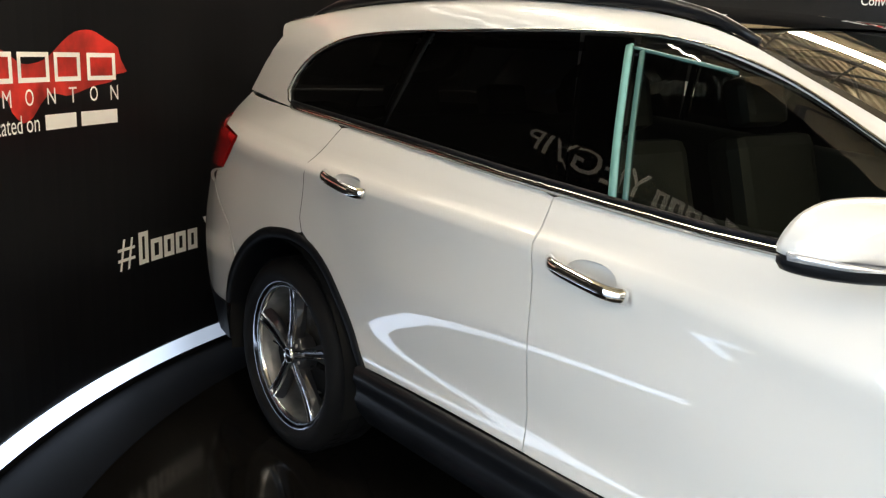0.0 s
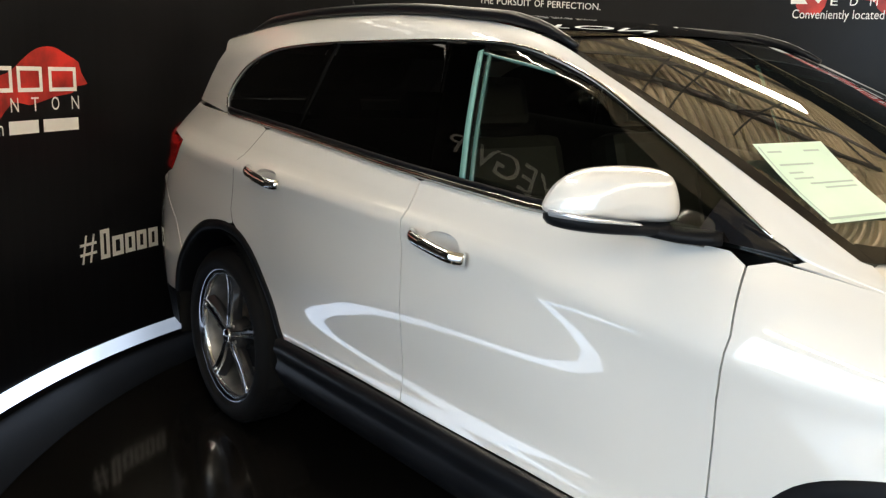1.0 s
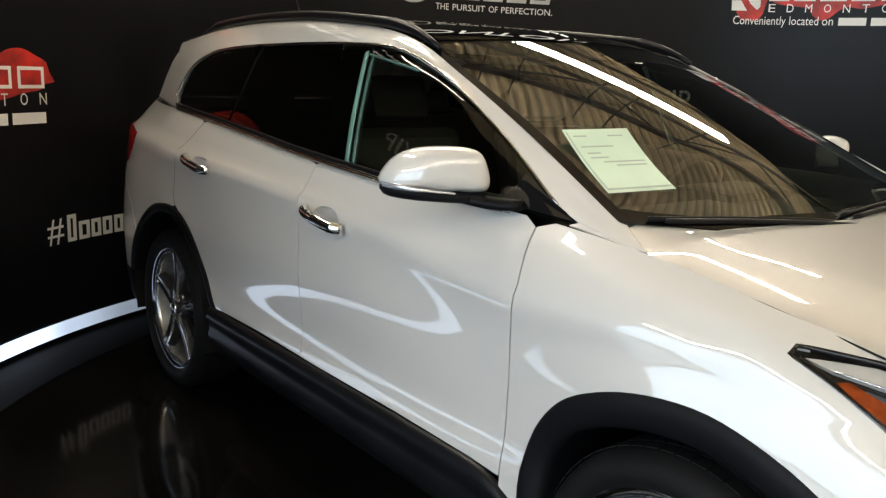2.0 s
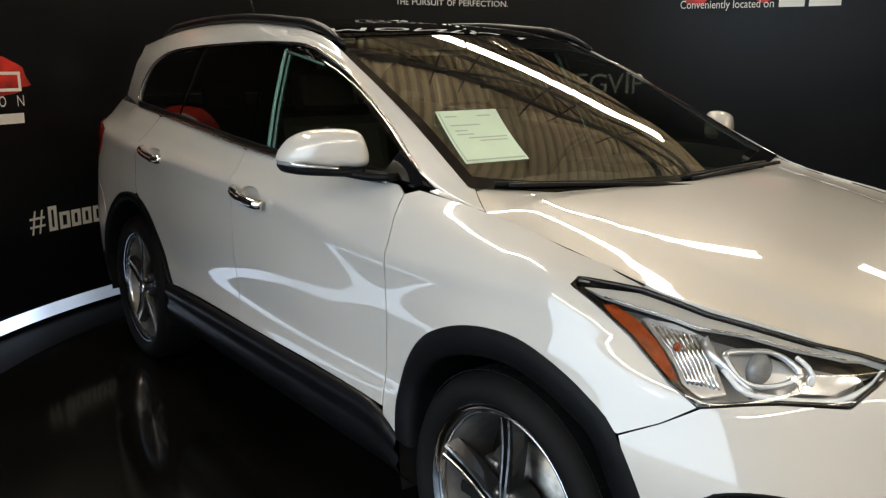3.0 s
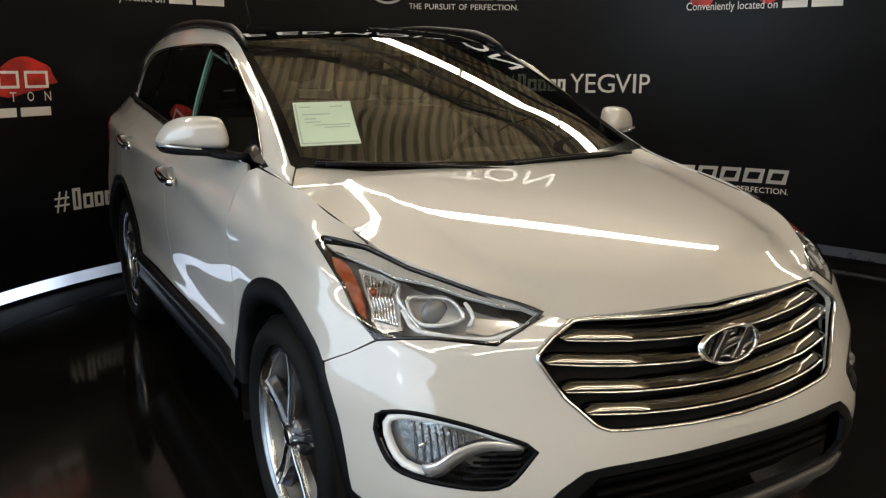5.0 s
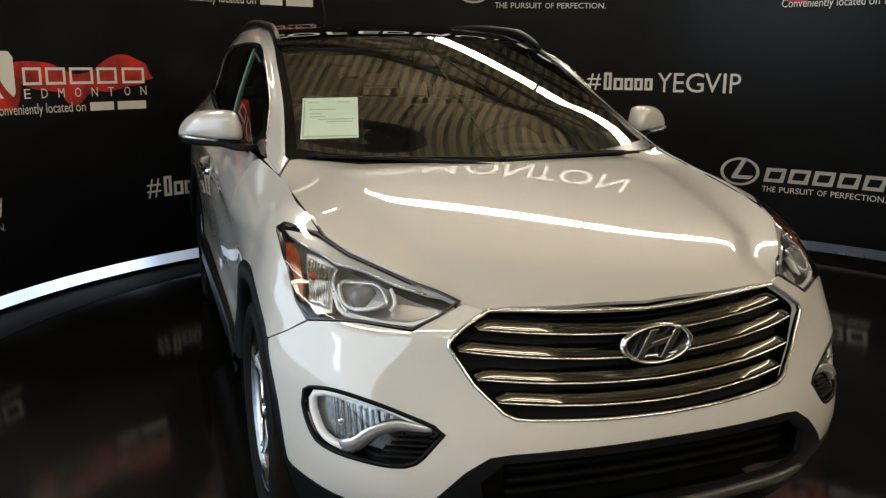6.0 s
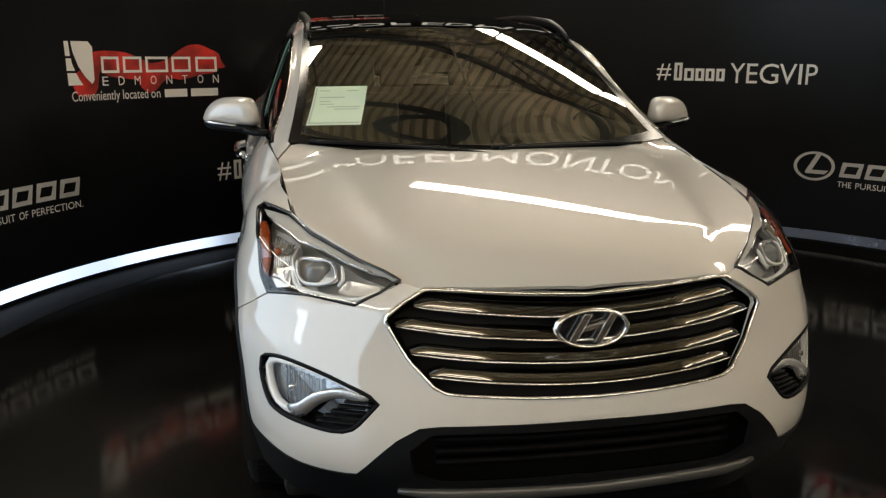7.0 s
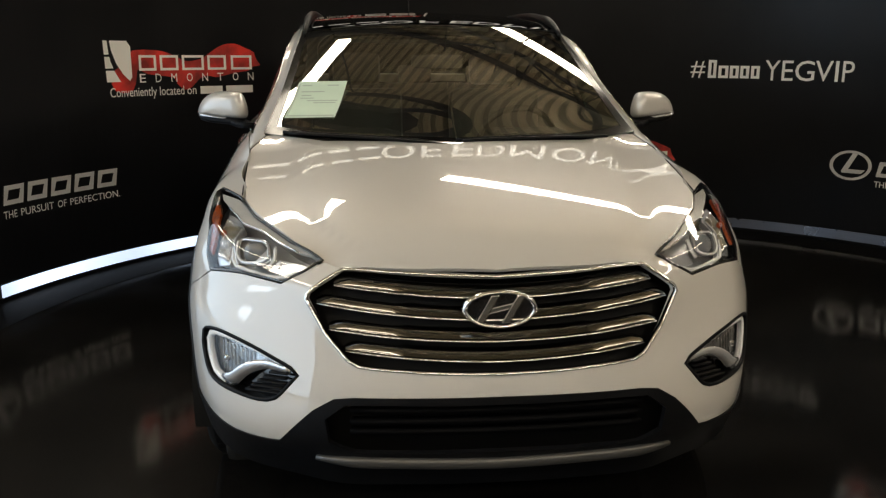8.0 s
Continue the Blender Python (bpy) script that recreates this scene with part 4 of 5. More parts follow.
for x in (1.42, -1.38):
    for s in (-1, 1):
        v, f, n = [], [], 25
        for i in range(n):
            a = math.pi * (i / (n - 1)) * 1.16 - 0.25
            v += [(x + .435 * math.cos(a), s * .915, .38 + .435 * math.sin(a)), (x + .435 * math.cos(a), s * .52, .38 + .435 * math.sin(a))]
        for i in range(n - 1):
            f.append((2 * i, 2 * i + 1, 2 * i + 3, 2 * i + 2))
        v += [(x, s * .52, .38)]
        f += [(2 * i + 1, 2 * n, 2 * i + 3) for i in range(n - 1)]
        raw("wheel_well", v, f, INNER, car)


# bonnet
EDGE_X, EDGE_Y = np.array([b[0] for b in BELT[7:1:-1]]), np.array([b[1] for b in BELT[7:1:-1]])


def bonnet(x, y):
    """Height of the bonnet: a crowned middle between two soft ridges, and hollowed flanks falling to the wings."""
    x, w = np.clip(x, 1.0, 2.219), np.abs(y)
    u = x - 1.6
    mid = 1.06436 - .19886 * u - .07302 * u * u - .05031 * np.exp((x - 2.2) / .09)
    edge = np.maximum(np.interp(x, EDGE_X, EDGE_Y), .3)
    plain = .033 * np.minimum(w / edge, 1.15)**2 + .008 * np.clip((w / edge - .90) / .12, 0, 1)**2
    ridge = np.minimum(.485 + .15 * (2.02 - x), edge - .06)
    wide = edge - ridge
    g = (np.sqrt((w - ridge)**2 + .02**2) + w - ridge) / 2
    fold = .019 * np.minimum(w / ridge, 1.0)**2 + .0195 * (1 - np.exp(-g / (.33 * wide))) / .952
    fade = np.clip((2.17 - x) / .20, 0, 1)
    fade = fade * fade * (3 - 2 * fade)
    heel = .028 * np.clip((1.22 - x) / .13, 0, 1)**1.5 * np.clip((w - .45) / .25, 0, 1)
    return mid - plain * (1 - fade) - fold * fade + heel


BONNET = Chart(bonnet)
side_run = np.vstack([curve_through([(2.198, 0, 0), (2.180, .25, 0), (2.148, .425, 0)], 0.03), straight([(2.135, .455, 0), (2.118, .474, 0)], 0.02, False),
                      curve_through([(2.075, .517, 0), (2.005, .576, 0), (1.833, .695, 0), (1.70, .749, 0)], 0.03)[:-1],
                      curve_through([(1.68, .742, 0), (1.58, .7555, 0), (1.40, .7672, 0), (1.197, .779, 0)], 0.03), straight([(1.095, .730, 0)], 0.02, False),
                      curve_through([(1.09, .695, 0), (1.19, .40, 0), (1.25, 0, 0)], 0.04)])
full = np.vstack([side_run, mirrored(side_run[::-1][1:-1])])
v, f, n = trimmed(BONNET, [full], step=0.028)
raw("bonnet", v, f, PAINT, car, "", n)
seam = np.vstack([curve_through([(1.70, .7505, 0), (1.58, .7585, 0), (1.40, .7702, 0), (1.20, .7815, 0)], .03), curve_through([(1.193, .781, 0), (1.14, .755, 0), (1.098, .733, 0)], .02)[1:]])
seam[:, 2] = bonnet(seam[:, 0], seam[:, 1]) + .0005
for left in (False, True):
    swept("bonnet_seam", seam, round_profile(.0022, 6), INNER, car, left=left, label="dark shut line between bonnet and wing")

# cowl, wipers
v = []
y = np.linspace(-.74, .74, 31)
rows = [np.c_[1.275 - .17 * (np.abs(y) / .74)**2 + dx, y, 1.090 + .025 * (np.abs(y) / .74)**2 + dz] for dx, dz in ((.03, -.012), (-.02, -.006), (-.07, -.02))]
v = np.vstack(rows)
raw("cowl", v, [(r * 31 + i, r * 31 + i + 1, (r + 1) * 31 + i + 1, (r + 1) * 31 + i) for r in range(2) for i in range(30)], PLASTIC, car)


def on_screen(points, lift):
    p = np.array(points, float)
    q = on_skin(GLASS_TOP, p * (1, 0, 1) + np.abs(p) * (0, 1, 0), lift)
    return q * np.c_[np.ones(len(p)), np.where(p[:, 1] < 0, -1, 1), np.ones(len(p))]


for a, b in (((1.265, -.02, 1.10), (1.125, -.64, 1.13)), ((1.165, .60, 1.12), (1.235, .02, 1.115))):
    run = on_screen([tuple(np.array(a) + (np.array(b) - np.array(a)) * s) for s in np.linspace(0, 1, 14)], 0.018)
    w = swept("wiper_arm", run, [(-.008, -.004), (.008, -.004), (.006, .006), (-.006, .006)], PLASTIC, car, left=True)
    run = on_screen([tuple(np.array(a) + (np.array(b) - np.array(a)) * s - np.array((.03, 0, 0))) for s in np.linspace(.08, 1.04, 14)], 0.008)
    swept("wiper_blade", run, [(-.004, -.006), (.004, -.006), (.003, .006), (-.003, .006)], PLASTIC, w, left=True)

# windscreen and roof
screen_run = loop_of(straight([(1.25, 0, 1.105), (1.21, .38, 1.115), (1.12, .64, 1.138), (1.080, .733, 1.149)], 0.04, False), curve_through([EDGE[1], EDGE[2], EDGE[3], (.15, .641, 1.556)], 0.04)[1:],
                     curve_through([(.17, .575, 1.563), (.22, .33, 1.580), (.25, 0, 1.584)], 0.04))
panel("windscreen", GLASS_TOP, [screen_run], SCREEN, car, both=True, step=0.045, depth=0.004, label="raked clear windscreen")
inner = bowed(.952)
for left in (False, True):
    rim = loop_of(curve_through([(1.078, .741, 1.149), EDGE[2], EDGE[3], (.15, .641, 1.556)], .04), curve_through([(.15, .607, 1.560), inner[3], inner[2], (1.10, .703, 1.145)], .04))
    panel("screen_border", GLASS_TOP, [rim], POST, car, left=left, step=.04, lift=.0012, depth=0, label="black ceramic border of the windscreen")
base_rim = loop_of(curve_through([(1.248, 0, 1.105), (1.208, .38, 1.115), (1.12, .64, 1.138), (1.09, .715, 1.147)], .04), curve_through([(1.035, .690, 1.172), (1.08, .60, 1.160), (1.150, .38, 1.147), (1.19, 0, 1.137)], .04))
panel("screen_border", GLASS_TOP, [base_rim], POST, car, both=True, step=.04, lift=.0012, depth=0, label="black ceramic border of the windscreen")
top_run = loop_of(curve_through([(.235, 0, 1.583), (.205, .33, 1.579), (.15, .575, 1.568)], 0.04), curve_through([(.11, .630, 1.570), EDGE[5], EDGE[6], EDGE[7], (-1.60, .555, 1.63)], 0.05)[1:], straight([(-1.62, .50, 1.634), (-1.64, 0, 1.66)], 0.05, False))
panel("roof_panel", ROOF_TOP, [top_run], ROOF_GLASS, car, both=True, step=0.06, depth=0.004, label="black panoramic glass roof")
spoiler = loop_of(straight([(-1.65, 0, 1.66), (-1.63, .50, 1.634), (-1.62, .55, 1.63)], 0.05, False), straight([(-1.98, .53, 1.597), (-2.03, .32, 1.619), (-2.05, 0, 1.627)], 0.05, False))
panel("roof_spoiler", ROOF_TOP, [spoiler], PAINT, car, both=True, step=0.05, depth=0.03)
boxed("roof_lining", (-1.6, -.50, 1.52), (.02, .50, 1.535), CABIN, car, 0.01)

DLO_TOP = curve_through([(1.0, .79, 1.135), (.925, .79, 1.172), (.794, .765, 1.249), (.661, .733, 1.313), (.519, .718, 1.387), (.367, .703, 1.462), (.198, .69, 1.521), (.015, .682, 1.547), (-.28, .688, 1.556),
                         (-.65, .703, 1.554), (-1.10, .705, 1.541), (-1.33, .705, 1.515), (-1.52, .72, 1.455), (-1.62, .738, 1.385), (-1.645, .752, 1.328), (-1.61, .765, 1.290), (-1.52, .78, 1.268)], 0.035)
for left in (False, True):
    pillar = loop_of(DLO_TOP, straight([(-1.56, .780, 1.266), (-1.9, .745, 1.287), (-2.11, .665, 1.299), (-1.985, .665, 1.42), (-1.885, .645, 1.50), (-1.875, .64, 1.525), (-1.94, .60, 1.560), (-1.965, .585, 1.575), (-1.98, .535, 1.596)], 0.04, False),
                     curve_through([(-1.62, .556, 1.632), EDGE[7], EDGE[6], EDGE[5], (.11, .637, 1.570), EDGE[3], EDGE[2], (1.075, .743, 1.149)], 0.05), straight([(1.085, .740, 1.145), (1.094, .734, 1.140), (1.193, .784, 1.102), (1.12, .797, 1.111), (1.02, .806, 1.122), (.985, .808, 1.124)], 0.03, False))
    keepers = np.r_[True, np.linalg.norm(np.diff(pillar, axis=0), axis=1) > 0.004]
    panel("roof_pillar", CABIN_TOP, [pillar[keepers]], PAINT, car, left=left, step=0.03, depth=0.006, blend=(-1.50, BELT[9:13], (-.18, .89, .42), .13))
    low = [(q[0], q[1], q[2]) for q in SILL]

    def pane(nm, front, back, mat, label):
        """Side glass between two slanting edges ((x low, x high) each)."""
        top_pts = DLO_TOP[(DLO_TOP[:, 0] < front[1]) & (DLO_TOP[:, 0] > back[1]) & (DLO_TOP[:, 2] > 1.20)]
        xs = np.linspace(back[0], front[0], 24)
        zs = np.interp(xs, [q[0] for q in low[::-1]], [q[2] for q in low[::-1]])
        ys = np.interp(xs, [q[0] for q in low[::-1]], [q[1] for q in low[::-1]])
        out = loop_of(top_pts, np.c_[xs, ys, zs + .004])
        panel(nm, CABIN_TOP, [out], mat, car, left=left, step=0.05, lift=-0.007, depth=0.0, label=label)

    pane("door_glass", (.985, 1.2), (.03, -.07), SIDE_GLASS, "lightly tinted front door window")
    pane("door_glass", (-.12, -.21), (-.95, -.825), DARK_GLASS, "dark privacy glass rear door window")
    pane("quarter_glass", (-.98, -.855), (-1.55, -3.0), DARK_GLASS, "dark privacy glass rear quarter window")
    # black posts between the panes
    for nm, lo, hi, wid in (("door_post", -.045, -.14, .075), ("door_post", -.965, -.84, .014)):
        zl = float(np.interp(-lo, [-q[0] for q in low], [q[2] for q in low]))
        out = straight([(lo + wid, .83, zl), (hi + wid, .705, 1.553), (hi - wid, .705, 1.553), (lo - wid, .83, zl)], 0.04)
        panel(nm, CABIN_TOP, [out], DARK_GLASS, car, left=left, step=0.05, lift=-0.003, depth=0.004)
        panel("post_core", CABIN_TOP, [out], INNER, car, left=left, step=0.05, lift=-0.016, depth=0.004)
    for a, b, r, tint in (((.030, .838, 1.165), (-.068, .712, 1.535), .0105, TEAL), ((.068, .838, 1.165), (-.025, .715, 1.520), .0065, TEAL_DIM), ((-.06, .715, 1.530), (.24, .745, 1.492), .004, TEAL_DIM)):
        run = on_skin(CABIN_TOP, [tuple(np.array(a) + (np.array(b) - np.array(a)) * s) for s in np.linspace(0, 1, 10)], -0.004)
        swept("glass_edge", run, [(-r, -.003), (r, -.003), (r, .003), (-r, .003)], tint, car, left=left, label="pale green edge of the door glass", up=(0, 1, 0))
    # bright trim round the side windows
    trim = on_skin(CABIN_TOP, DLO_TOP, 0.002)
    swept("window_trim", trim[trim[:, 2] > 1.165], round_profile(.0034, 6), DIM_CHROME, car, left=left, up=(0, 1, 0), label="bright metal window trim")
    xs = np.linspace(-1.56, .80, 60)
    sill = np.c_[xs, np.interp(xs, [q[0] for q in low[::-1]], [q[1] for q in low[::-1]]) + .004, np.interp(xs, [q[0] for q in low[::-1]], [q[2] for q in low[::-1]]) + .006]
    swept("window_trim", sill, [(-.006, -.010), (.004, -.010), (.007, 0), (.004, .008), (-.006, .008)], DIM_CHROME, car, left=left, label="bright metal window trim")
    swept("window_seal", sill + (0, -.003, .014), [(-.006, -.007), (.006, -.007), (.004, .008), (-.006, .008)], PLASTIC, car, left=left)

    # roof rail
    base = on_skin(CABIN_TOP, curve_through([(.22, .612, 1.53), (0, .615, 1.60), (-.5, .612, 1.635), (-1.1, .60, 1.645), (-1.78, .555, 1.62)], .05), 0.0)
    t = np.linspace(0, 1, len(base))
    base[:, 2] += .026 * np.clip(np.minimum(t, 1 - t) / .12, 0, 1)**.8 - .004
    swept("roof_rail", base, [(-.016, -.020), (.016, -.020), (.018, .002), (.009, .013), (-.009, .013), (-.018, .002)], CLADDING, car, left=left, label="black roof rail",
          widths=[.45 + .55 * min(1, 9 * k, 9 * (1 - k)) for k in t])
swept("aerial", [(-1.75, 0, 1.64), (-1.80, 0, 1.72), (-1.92, 0, 1.93)], round_profile(.004, 6), PLASTIC, car, left=True, up=(0, 1, 0), label="thin black roof aerial")


# grille
ring_right = on_skin(FLANKS, GRILLE, 0.004)
for _ in range(12):
    ring_right[1:-1, 0] = (ring_right[:-2, 0] + 2 * ring_right[1:-1, 0] + ring_right[2:, 0]) / 4
whole = np.vstack([mirrored(ring_right), ring_right[::-1][1:-1]])
grille = part("grille", bmesh.new(), INNER, car, "hexagonal grille with four chrome bars")
swept("grille_frame", whole, [(-.0055, -.010), (.0055, -.010), (.0045, .001), (.002, .004), (-.002, .004), (-.0045, .001)], CHROME, grille, left=True, closed=True, up=(1, 0, 0), label="chrome frame")
backing = loop_of(GRILLE)
panel("grille_backing", FLANKS, [loop_of(GRILLE, straight([(2.313, 0, .607), (2.207, 0, .850)], 0.03, False)[1:-1])], INNER, grille, both=True, step=0.05, lift=-0.055, depth=0)
for zc, ze, ye in ((.803, .832, .455), (.746, .778, .505), (.692, .712, .470), (.640, .660, .425)):
    y = np.linspace(-ye, ye, 49)
    z = zc + (ze - zc) * (np.abs(y) / ye)**1.6
    p = on_skin(FLANKS, np.c_[np.full(49, 2.2), np.abs(y), z], -0.012, (.05, 1, 1)) * np.c_[np.ones(49), np.where(y < 0, -1, 1), np.ones(49)]
    edge = np.clip((np.abs(y) - .255) / .03, 0, 1)
    edge = edge * edge * (3 - 2 * edge)
    tip = np.clip((ye - np.abs(y)) / .03, 0.10, 1)**.5

    def rows_of(profile):
        return np.vstack([np.c_[p[:, 0] + dx + fx * edge, p[:, 1], p[:, 2] + (dz + fz * edge) * tip] for dx, dz, fx, fz in profile])
    n = 49
    cut = [i for i in range(48) if abs(y[i] + y[i + 1]) / 2 < .262]
    ends = [[i for i in range(48) if i not in cut and e * y[i] > 0] for e in (-1, 1)]

    def ribbon(name, profile, cols, mat, parent, label):
        """The rows of a profile between two columns of the bar."""
        v, a, b = rows_of(profile), cols[0], cols[-1] + 1
        m, k = b - a + 1, len(profile)
        pts = np.vstack([v[r * n + a:r * n + b + 1] for r in range(k)])
        return raw(name, pts, [(r * m + i, r * m + i + 1, (r + 1) * m + i + 1, (r + 1) * m + i) for r in range(k - 1) for i in range(m - 1)], mat, parent, label)
    lip = [(-.020, .002, 0, 0), (.002, .0028, .002, 0), (.006, .0012, .002, 0), (.006, -.0018, .002, 0), (.002, -.0035, 0, 0), (-.02, -.004, 0, 0)]
    bar = ribbon("grille_bar", lip, range(48), CHROME, grille, "thin chrome grille bar")
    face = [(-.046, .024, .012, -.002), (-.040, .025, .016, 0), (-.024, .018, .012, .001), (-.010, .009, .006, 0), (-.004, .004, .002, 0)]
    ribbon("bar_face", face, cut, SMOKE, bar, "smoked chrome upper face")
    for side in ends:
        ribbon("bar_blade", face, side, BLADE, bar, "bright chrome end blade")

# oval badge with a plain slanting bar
n, v, f = 48, [], []
for i in range(n):
    a = 2 * math.pi * i / n
    c, s = math.cos(a), math.sin(a)
    for k, o in ((1.0, 0.0), (.97, .010), (.90, .013), (.85, .006), (.85, -.004)):
        v.append((2.262 + o - .02 * abs(c * k) ** 2 * .4, .105 * k * c, .776 + .053 * k * s))
for i in range(n):
    j = (i + 1) % n
    f += [(5 * i + k, 5 * j + k, 5 * j + k + 1, 5 * i + k + 1) for k in range(4)]
badge = raw("badge", v, f, CHROME, car, "chrome oval badge")
bm = bmesh.new()
for y0 in (-.036, .036):
    box(bm, (2.255, -.012, -.040), (2.270, .012, .040), .003, Matrix.Translation((0, y0, .776)) @ Matrix(((1, 0, 0, 0), (0, 1, .55, 0), (0, 0, 1, 0), (0, 0, 0, 1))))
box(bm, (2.256, -.042, -.006), (2.268, .042, .010), .003, Matrix.Translation((0, 0, .776)) @ Matrix.Rotation(0.22, 4, "X"))
part("badge_bar", bm, CHROME, badge, smooth=False)
bm = bmesh.new()
bmesh.ops.create_circle(bm, cap_ends=True, segments=40, radius=1.0, matrix=Matrix.Translation((2.252, 0, .776)) @ Matrix.Rotation(math.pi / 2, 4, "Y") @ Matrix.Diagonal((.047, .092, 1, 1)))
part("badge_field", bm, PIANO, badge, smooth=False)

# head lamps and fog lamps
def blob(name, c, r, mat, parent, squash=(1, 1, 1), seg=20):
    bm = bmesh.new()
    bmesh.ops.create_uvsphere(bm, u_segments=seg, v_segments=12, radius=r, matrix=Matrix.Translation(c) @ Matrix.Diagonal((*squash, 1)))
    return part(name, bm, mat, parent)


for left in (False, True):
    s = 1 if left else -1
    lamp = panel("head_lamp", FLANKS, [LAMP], LAMP_GREY, car, left=left, step=0.03, lift=-0.075, depth=0, label="swept-back clear head lamp with an amber marker")
    ins = on_skin(FLANKS, LAMP, -.004)
    deep = on_skin(FLANKS, LAMP, -.078)
    k = len(ins)
    vv = np.vstack([ins, deep]) * (1, s, 1)
    raw("lamp_housing", vv, [(i, (i + 1) % k, k + (i + 1) % k, k + i) for i in range(k)], PIANO, lamp)
    swept("lamp_border", on_skin(FLANKS, LAMP, -.003), [(-.004, -.005), (.004, -.005), (.004, .004), (-.004, .004)], PIANO, lamp, left=left, closed=True, up=(1, .3, .3))
    top = straight([(1.60, .833, 1.000), (1.648, .797, .997), (1.695, .760, .991), (1.83, .7015, .958), (2.00, .5835, .917), (2.088, .513, .898)], 0.03, False)
    low_edge = straight([(2.055, .548, .893), (1.983, .616, .913), (1.905, .670, .931), (1.835, .735, .943), (1.785, .758, .957), (1.72, .792, .972), (1.65, .822, .985)], 0.03, False)
    brow = panel("lamp_brow", FLANKS, [loop_of(top, low_edge)], SATIN, lamp, left=left, step=0.03, lift=-0.010, depth=0.008, label="satin silver brow")
    swept("brow_edge", on_skin(FLANKS, low_edge, -.009), round_profile(.0022, 6), CHROME, brow, left=left, up=(1, 0, 0), label="thin chrome edge")
    mask = straight([(1.580, .849, .998), (1.60, .836, .998), (1.655, .836, .976), (1.70, .846, .950), (1.755, .850, .920), (1.80, .846, .886), (1.84, .842, .860), (1.868, .828, .842), (1.905, .818, .815), (1.85, .845, .850), (1.755, .854, .923), (1.66, .855, .970)], 0.02)
    panel("lamp_mask", FLANKS, [mask], PIANO, lamp, left=left, step=0.03, lift=-0.007, depth=0.004)
    panel("marker", FLANKS, [straight([(1.664, .840, .971), (1.680, .824, .972), (1.735, .816, .952), (1.80, .819, .915), (1.84, .826, .880), (1.862, .832, .853), (1.838, .842, .862), (1.80, .845, .889), (1.755, .849, .922), (1.70, .846, .952)], 0.02)],
          AMBER, lamp, left=left, step=0.03, lift=-0.0055, depth=0.01, label="amber side marker")
    panel("reflector", FLANKS, [straight([(1.735, .797, .962), (1.790, .757, .953), (1.85, .735, .937), (1.895, .762, .900), (1.94, .775, .840), (1.905, .808, .826), (1.865, .823, .850), (1.845, .818, .880), (1.80, .812, .915)], 0.02)],
          FACET, lamp, left=left, step=0.02, lift=-0.022, depth=0.02, label="faceted chrome reflector")
    panel("reflector", FLANKS, [straight([(2.030, .620, .885), (2.072, .548, .883), (2.098, .533, .860), (2.072, .605, .840), (2.036, .652, .846)], 0.02)], REFLECTOR, lamp, left=left, step=0.02, lift=-0.034, depth=0.02)
    for u in np.linspace(.08, .92, 8):
        a, b, c = [np.array(p) * (1 - u) + np.array(q) * u for p, q in (((1.757, .800, .951), (1.845, .742, .934)), ((1.808, .808, .914), (1.89, .766, .900)), ((1.872, .818, .852), (1.932, .778, .846)))]
        flute = on_skin(FLANKS, curve_through([tuple(a), tuple(b), tuple(c)], 0.012), -.020)
        swept("reflector_flute", flute, round_profile(.0036, 6), CHROME, lamp, left=left, up=(1, 0, 0), widths=[1 + .45 * math.sin(9 * u + 1.7 * k) for k in range(len(flute))])
    blob("turn_bulb", Vector(on_skin(FLANKS, [(1.825, .792, .905)], -.012)[0] * (1, s, 1)), .010, AMBER, lamp, (.7, 1, 1))
    fin = on_skin(FLANKS, curve_through([(1.855, .742, .932), (1.895, .762, .905), (1.927, .757, .880), (1.976, .735, .836)], 0.02), -.016)
    swept("reflector_fin", fin, [(-.002, -.016), (.004, -.012), (.004, .010), (-.002, .010)], REFLECTOR, lamp, left=left, up=(1, 0, 0), label="chrome fin")
    bezel = curve_through([(1.905, .737, .913), (1.935, .690, .919), (1.960, .657, .915), (1.995, .645, .895), (2.022, .650, .875), (2.006, .690, .860), (1.972, .735, .860), (1.935, .748, .880)], 0.012, True)
    swept("projector_bezel", on_skin(FLANKS, bezel, -.016), round_profile(.0055, 8, 1.6), REFLECTOR, lamp, left=left, closed=True, up=(1, 0, 0), label="rounded chrome bezel")
    swept("light_guide", on_skin(FLANKS, bezel[len(bezel) // 2:], -.010), round_profile(.0035, 8), LAMP_WHITE, lamp, left=left, up=(1, 0, 0), label="white light guide")
    mid = bezel.mean(0)
    panel("projector_shroud", FLANKS, [mid + (bezel - mid) * .97], LAMP_GREY, lamp, left=left, step=0.02, lift=-0.034, depth=0.004)
    c = on_skin(FLANKS, [tuple(mid)], -.036)[0] * (1, s, 1)
    blob("projector_lens", Vector(c), .036, PROJECTOR, lamp, (.6, 1, 1))
    guide = curve_through([(1.925, .768, .890), (1.940, .760, .868), (1.968, .746, .842), (2.021, .676, .826), (2.060, .622, .823), (2.083, .589, .829), (2.112, .530, .858), (2.114, .500, .880)], 0.015)
    swept("light_guide", on_skin(FLANKS, guide, -.012), round_profile(.0065, 8), LAMP_WHITE, lamp, left=left, up=(1, 0, 0), label="white light guide")
    guide = curve_through([(1.995, .626, .904), (2.020, .624, .886), (2.036, .628, .872), (2.038, .640, .856)], 0.012)
    swept("light_guide", on_skin(FLANKS, guide, -.014), round_profile(.0055, 8), LAMP_WHITE, lamp, left=left, up=(1, 0, 0))
